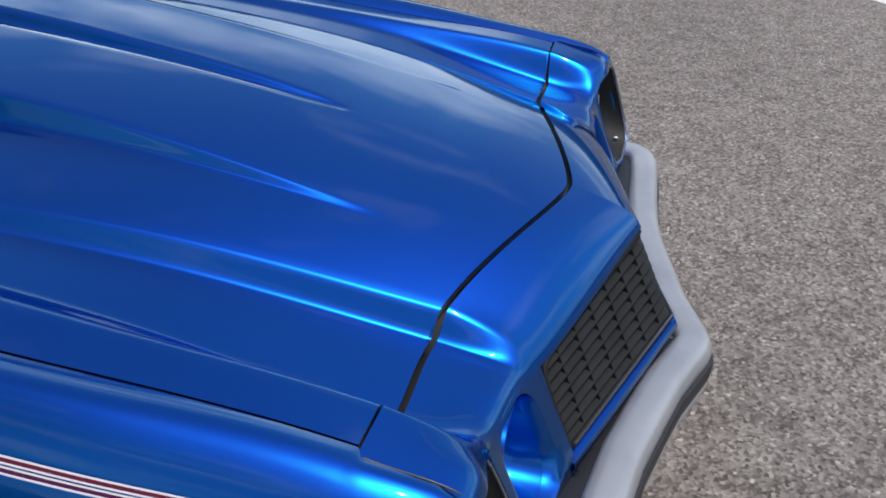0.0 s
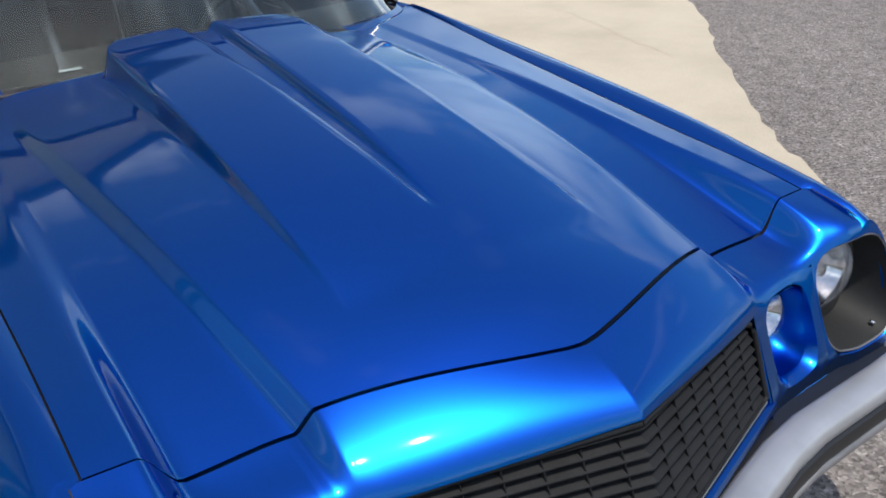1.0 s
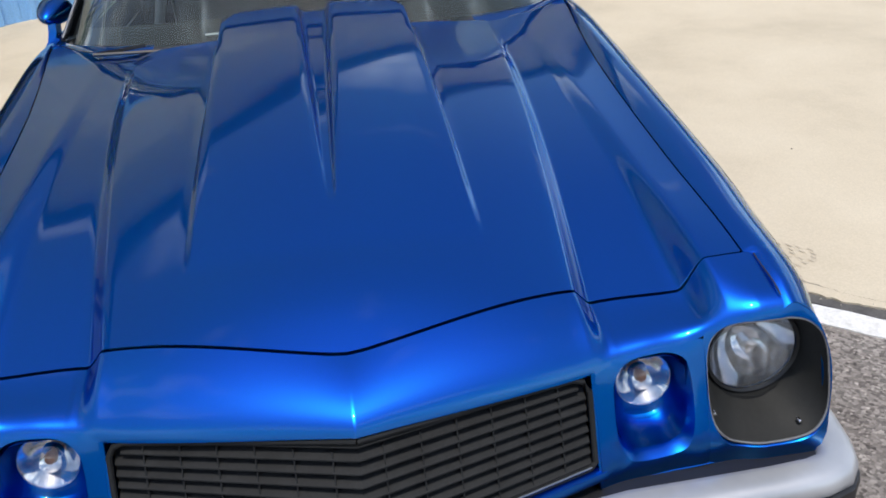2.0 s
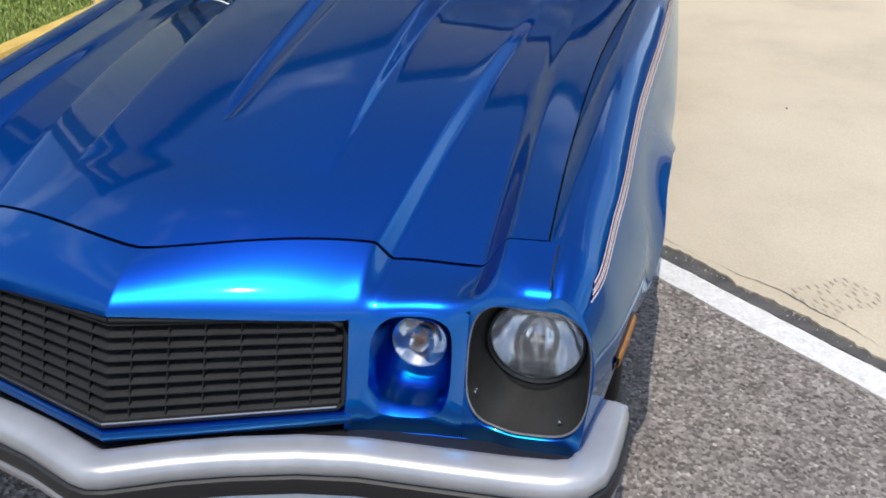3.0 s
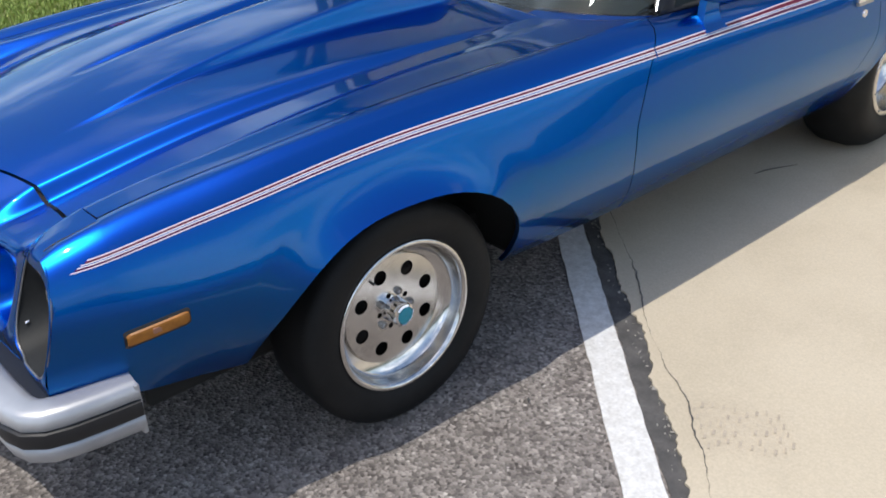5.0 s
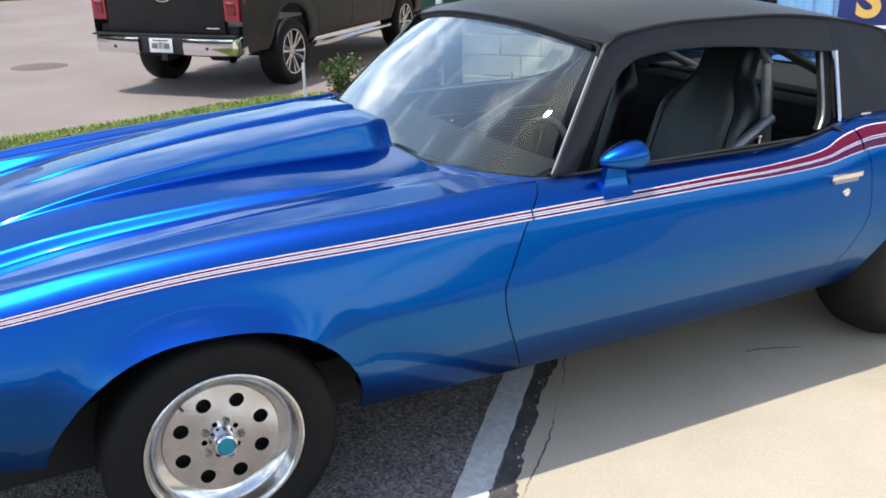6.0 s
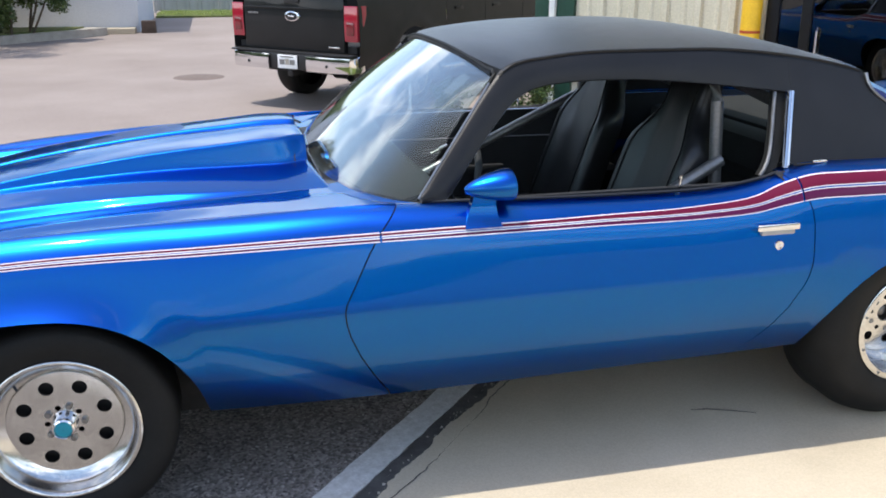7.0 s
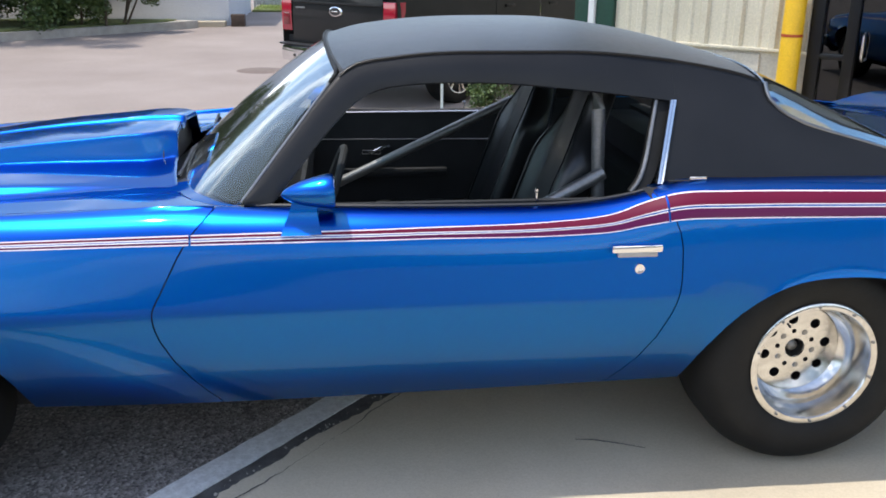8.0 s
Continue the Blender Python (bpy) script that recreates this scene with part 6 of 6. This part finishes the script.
cab = part("cab", sheet([cab_ring(1.30, 0.75, 3.0, 0.95), cab_ring(1.38, 0.76, 2.95, 0.93), cab_ring(1.80, 0.95, 2.28, 0.77), cab_ring(1.88, 1.05, 2.15, 0.70), cab_ring(1.92, 1.25, 1.95, 0.50), cab_ring(1.925, 1.6, 1.62, 0.02)], closed=True), M_TRUCK, truck, "black crew cab", sharp=50)
for s in (-1, 1):
    for ya, yb, yc, yd in ((0.86, 1.68, 1.02, 1.66), (1.76, 2.66, 1.76, 2.24)):
        part("cab_window", sheet([[(s * 0.938, ya, 1.40), (s * 0.938, yb, 1.40)], [(s * 0.782, yc, 1.79), (s * 0.782, yd, 1.79)]]), M_DARKGLASS, cab, thick=0.006)
part("rear_glass", sheet([[(-0.72, 0.735, 1.42), (0.72, 0.735, 1.42)], [(-0.62, 0.905, 1.77), (0.62, 0.905, 1.77)]]), M_DARKGLASS, cab, thick=0.006)
part("front_glass", sheet([[(-0.85, 2.98, 1.36), (0.85, 2.98, 1.36)], [(-0.70, 2.36, 1.78), (0.70, 2.36, 1.78)]]), M_DARKGLASS, cab, thick=0.006)
part("bonnet", grid(lambda u, v: (lerp(-0.93, 0.93, v), lerp(2.85, 4.52, u), 1.26 + 0.05 * math.sin(math.pi * v) - 0.06 * u * u), 8, 12), M_TRUCK, truck, thick=0.006)
part("front_grille", box(-0.85, 4.50, 0.62, 0.85, 4.60, 1.18, 0.03), M_CHROME, truck)
part("front_bumper", box(-0.97, 4.52, 0.40, 0.97, 4.72, 0.62, 0.04), M_CHROME, truck)
for cx, cy in ((-0.86, 0), (0.86, 0), (-0.86, 3.68), (0.86, 3.68)):
    s = 1 if cx > 0 else -1
    tyre = part("wheel", lathe([(0.27, -0.02), (0.285, -0.03), (0.34, -0.035), (0.385, -0.02), (0.40, 0.01), (0.40, 0.22), (0.37, 0.26), (0.27, 0.26)], 48), M_RUBBER, truck, "black tyre on a silver spoked wheel", sharp=50)
    part("rim", lathe([(0.275, -0.022), (0.270, -0.03), (0.258, -0.024), (0.252, 0.03), (0.24, 0.10)], 48), M_ALLOY, tyre)
    part("brake", lathe([(0.001, 0.09), (0.25, 0.09)], 24), M_BLACK, tyre)
    part("hub", lathe([(0.001, -0.012), (0.035, -0.012), (0.045, -0.004), (0.075, 0.002), (0.08, 0.03)], 24), M_ALLOY, tyre)
    for k in range(12):
        a = k * math.pi / 6 + (0.09 if k % 2 else -0.09)
        c, q = math.cos(a), math.sin(a)
        part("spoke", sheet([[(r * c - w * q, y, r * q + w * c), (r * c, y - 0.010, r * q), (r * c + w * q, y, r * q - w * c), (r * c, y + 0.02, r * q)] for r, w, y in ((0.06, 0.012, 0.004), (0.15, 0.015, -0.002), (0.262, 0.021, -0.010))], closed=True), M_ALLOY, tyre)
    tyre.matrix_local = Matrix.Translation((s * 0.985, cy, 0.40)) @ Matrix.Rotation(radians(90) if s > 0 else radians(-90), 4, "Z")

# ---- plants ----
M_LEAF = material("shrub_leaves", (0.05, 0.09, 0.02), 0.5)
leaf_rand = M_LEAF.node_tree.nodes.new("ShaderNodeNewGeometry")
put(M_LEAF, ramp_node(M_LEAF, leaf_rand.outputs["Random Per Island"], [(0.0, (0.030, 0.055, 0.012)), (0.6, (0.060, 0.105, 0.022)), (1.0, (0.13, 0.17, 0.05))]).outputs["Color"], "Base Color")
M_BARK = mottled("bark", (0.06, 0.045, 0.03), (0.13, 0.10, 0.07), 14.0, 0.9, 80, 0.006, 0.6)


def leaf_cloud(centres, count, size, seed):
    """Many small leaves scattered through clumps of (x, y, z, radius)."""
    r = random.Random(seed)
    verts, faces = [], []
    for _ in range(count):
        cx, cy, cz, rad = centres[r.randrange(len(centres))]
        d = Vector((r.gauss(0, 1), r.gauss(0, 1), r.gauss(0, 1))).normalized() * rad * r.random() ** 0.45
        p = Vector((cx, cy, cz)) + d
        if p.z < 0.02:
            continue
        a = Vector((r.gauss(0, 1), r.gauss(0, 1), r.gauss(0, 0.6))).normalized()
        b = a.cross(Vector((r.gauss(0, 1), r.gauss(0, 1), r.gauss(0, 1)))).normalized()
        h, w, n = size * r.uniform(0.6, 1.4), size * r.uniform(0.25, 0.4), len(verts)
        verts += [p - a * h * 0.5, p + b * w, p + a * h * 0.5, p - b * w]
        faces.append((n, n + 1, n + 2, n + 3))
    me = bpy.data.meshes.new("leaves")
    me.from_pydata([tuple(v) for v in verts], [], faces)
    me.materials.append(M_LEAF)
    return me


def shrub(name, x, y, label, clumps, count, size, seed, stems):
    ob = empty(name, label, "shrub", pose(x, y, 0))
    leaves = tagged(new("leaves", leaf_cloud(clumps, count, size, seed)), kind="stuff")
    leaves.parent = ob
    for sx, sy, tx, ty, tz, rad in stems:
        part("stem", tube([(sx, sy, 0.0), (lerp(sx, tx, 0.5) + 0.02, lerp(sy, ty, 0.5), tz * 0.5), (tx, ty, tz)], [rad, rad * 0.7, rad * 0.35], 7), M_BARK, ob)
    return ob


r_clump = random.Random(11)


def clump_set(n, w, d, z0, z1, rad):
    return [(r_clump.uniform(-w, w), r_clump.uniform(-d, d), r_clump.uniform(z0, z1), rad * r_clump.uniform(0.7, 1.3)) for _ in range(n)]


shrub("shrub", 2.72, 5.42, "small green shrub beside the white stake", clump_set(9, 0.16, 0.16, 0.15, 0.36, 0.12), 1500, 0.035, 21, [(0, 0, 0.1, 0.05, 0.35, 0.012), (0.02, 0, -0.1, 0.02, 0.33, 0.012)])
shrub("shrub", 3.35, 4.95, "small green shrub by the building corner", clump_set(9, 0.18, 0.18, 0.15, 0.42, 0.14), 1600, 0.035, 22, [(0, 0, 0.1, 0.05, 0.35, 0.012)])
M_MULCH = mottled("red_mulch", (0.10, 0.035, 0.018), (0.20, 0.085, 0.045), 22.0, 0.95, 60, 0.02, 0.9)
thing("mulch_bed", prism([(2.5, 5.3), (3.3, 4.55), (3.9, 4.45), (4.1, 4.4), (3.5, 5.05), (2.75, 5.66)], 0.03, 0.085), M_MULCH, "red-brown bark mulch bed", "mulch", "structure")

# planter hedge and tree at the far side of the yard
planter = [(-9.5, 8.7), (-4.85, 13.6), (-2.2, 16.3), (-1.75, 16.9), (-2.1, 17.1), (-9.5, 17.1)]
thing("planter_kerb", prism(planter, -0.05, 0.16), M_KERB, "grey concrete planter kerb", "kerb", "structure")
thing("planter_soil", prism([(-9.4, 9.0), (-4.95, 13.75), (-2.35, 16.4), (-2.2, 16.9), (-9.4, 16.95)], 0.1, 0.19), M_SOIL, "dark planter soil", "soil", "structure")
shrub("hedge", -5.6, 15.2, "tall dark green hedge in the planter", clump_set(46, 1.6, 1.2, 0.35, 2.3, 0.45), 24000, 0.075, 31, [(dx, 0, dx * 1.2, 0.2, 1.6, 0.03) for dx in (-1.2, -0.5, 0.2, 0.8, 1.3)])
shrub("hedge", -8.2, 12.6, "tall dark green hedge in the planter", clump_set(40, 1.4, 1.6, 0.35, 2.3, 0.45), 16000, 0.08, 32, [(dx, 0, dx * 1.2, 0.2, 1.6, 0.03) for dx in (-1.0, 0.0, 1.0)])
shrub("hedge", -3.6, 16.5, "dark green hedge end beside the white wall", clump_set(18, 0.7, 0.3, 0.9, 2.4, 0.35), 7000, 0.07, 33, [(0.0, 0, 0.1, 0.1, 1.9, 0.04), (0.4, 0, 0.7, 0.0, 1.8, 0.03)])
shrub("hedge", -3.75, 15.35, "dense dark green hedge reaching down to the planter kerb", clump_set(44, 0.65, 0.35, 0.38, 1.7, 0.30), 20000, 0.065, 34, [(dx, 0, dx * 1.1, 0.1, 1.2, 0.03) for dx in (-0.5, 0.0, 0.45)])
shrub("hedge", -2.75, 15.75, "leafy overhanging hedge end before the white wall", clump_set(16, 0.42, 0.25, 0.72, 1.7, 0.24), 6500, 0.065, 35, [(-0.35, 0, 0.0, 0.05, 1.1, 0.03), (-0.3, 0, 0.25, 0.0, 1.2, 0.025)])
tree = empty("tree", "broad green shade tree behind the hedge", "tree", pose(-5.2, 14.6, 0))
part("trunk", tube([(0, 0, 0), (0.05, 0.02, 1.2), (0.0, 0.1, 2.6), (0.2, 0.0, 3.6)], [0.17, 0.14, 0.12, 0.07], 10), M_BARK, tree)
for bx, by, bz in ((1.3, -0.7, 3.6), (-1.2, 0.6, 3.7), (0.5, 1.1, 3.9), (0.8, -1.4, 3.7)):
    part("limb", tube([(0.0, 0.08, 2.4), (bx * 0.5, by * 0.5, 3.4), (bx, by, bz)], [0.08, 0.055, 0.025], 8), M_BARK, tree)
crown_leaves = tagged(new("crown", leaf_cloud(clump_set(34, 1.7, 1.9, 2.9, 4.1, 0.6), 14000, 0.11, 41)), kind="stuff")
crown_leaves.parent = tree

# white building, fence and grass verge at the far end
M_FARWHITE = mottled("white_render", (0.66, 0.69, 0.74), (0.76, 0.79, 0.83), 1.2, 0.7, 40, 0.002, 0.2)
M_FENCE = mottled("grey_fence", (0.38, 0.40, 0.41), (0.50, 0.52, 0.53), 1.5, 0.6, 50, 0.001, 0.2)
thing("wall_far", box(-14.0, 17.5, 0.0, -1.15, 22.5, 3.4, 0.01), M_FARWHITE, "pale bluish white rendered wall", "wall", "structure")
thing("wall_far_footing", box(-14.0, 17.1, 0.0, -1.22, 17.5, 0.12, 0.01), M_CONCRETE, "cream concrete footing strip", "footing", "structure")
thing("utility_box", box(-1.10, 17.25, 0.0, -0.80, 17.5, 0.26, 0.015), mottled("brown_box", (0.06, 0.04, 0.03), (0.11, 0.075, 0.055), 8.0, 0.8, 60, 0.002, 0.3), "low dark brown box on the asphalt", "box")
verge = [(-1.1, 22.3), (30, 22.6), (30, 25), (-1.1, 25)]
thing("verge", prism(verge, -0.05, 0.05), M_SOIL, "grassy verge before the fence", "lawn", "structure")
tagged(new("grass", blades(16000, lambda r: (r.uniform(-1.1, 16), r.uniform(22.3, 24.6)), 0.08, 9, 0.04)), "bright green verge grass", "grass", "", "stuff")
fence = empty("fence", "grey sheet fence behind the verge", "fence", pose(0, 24.8, 0))
for k in range(16):
    part("panel", ribbed(-1.2 + k * 1.83, -1.2 + k * 1.83 + 1.75, 0.06, 1.5, 0.0, 0.35), M_FENCE, fence)
    part("post", box(-1.2 + k * 1.83 - 0.075, -0.05, 0.0, -1.2 + k * 1.83 - 0.005, 0.06, 1.56, 0.006), M_FENCE, fence)

# woods all round at a distance
wr = random.Random(5)
wood_rows = []
for level, (far, z) in enumerate(((78, -0.5), (76, 2.5), (77, 5.0), (79, 6.6), (82, 7.4))):
    row = []
    for k in range(180):
        a = 2 * math.pi * k / 180
        rad = far
        h = noise.noise(Vector((math.cos(a) * 7, math.sin(a) * 7, level * 0.3)))
        row.append(((rad + 2.5 * h + wr.uniform(-0.8, 0.8)) * math.cos(a), (rad + 2.5 * h + wr.uniform(-0.8, 0.8)) * math.sin(a), z * (1 + 0.35 * h) + wr.uniform(-0.3, 0.3) * (level > 0)))
    wood_rows.append(row)
M_WOODS = mottled("far_woods_foliage", (0.020, 0.038, 0.012), (0.07, 0.10, 0.035), 0.35, 0.9, 2.5, 0.5, 0.8)
thing("backdrop_woods", sheet(wood_rows, closed=True), M_WOODS, "distant dark green tree line", "woods", "stuff", sharp=180)
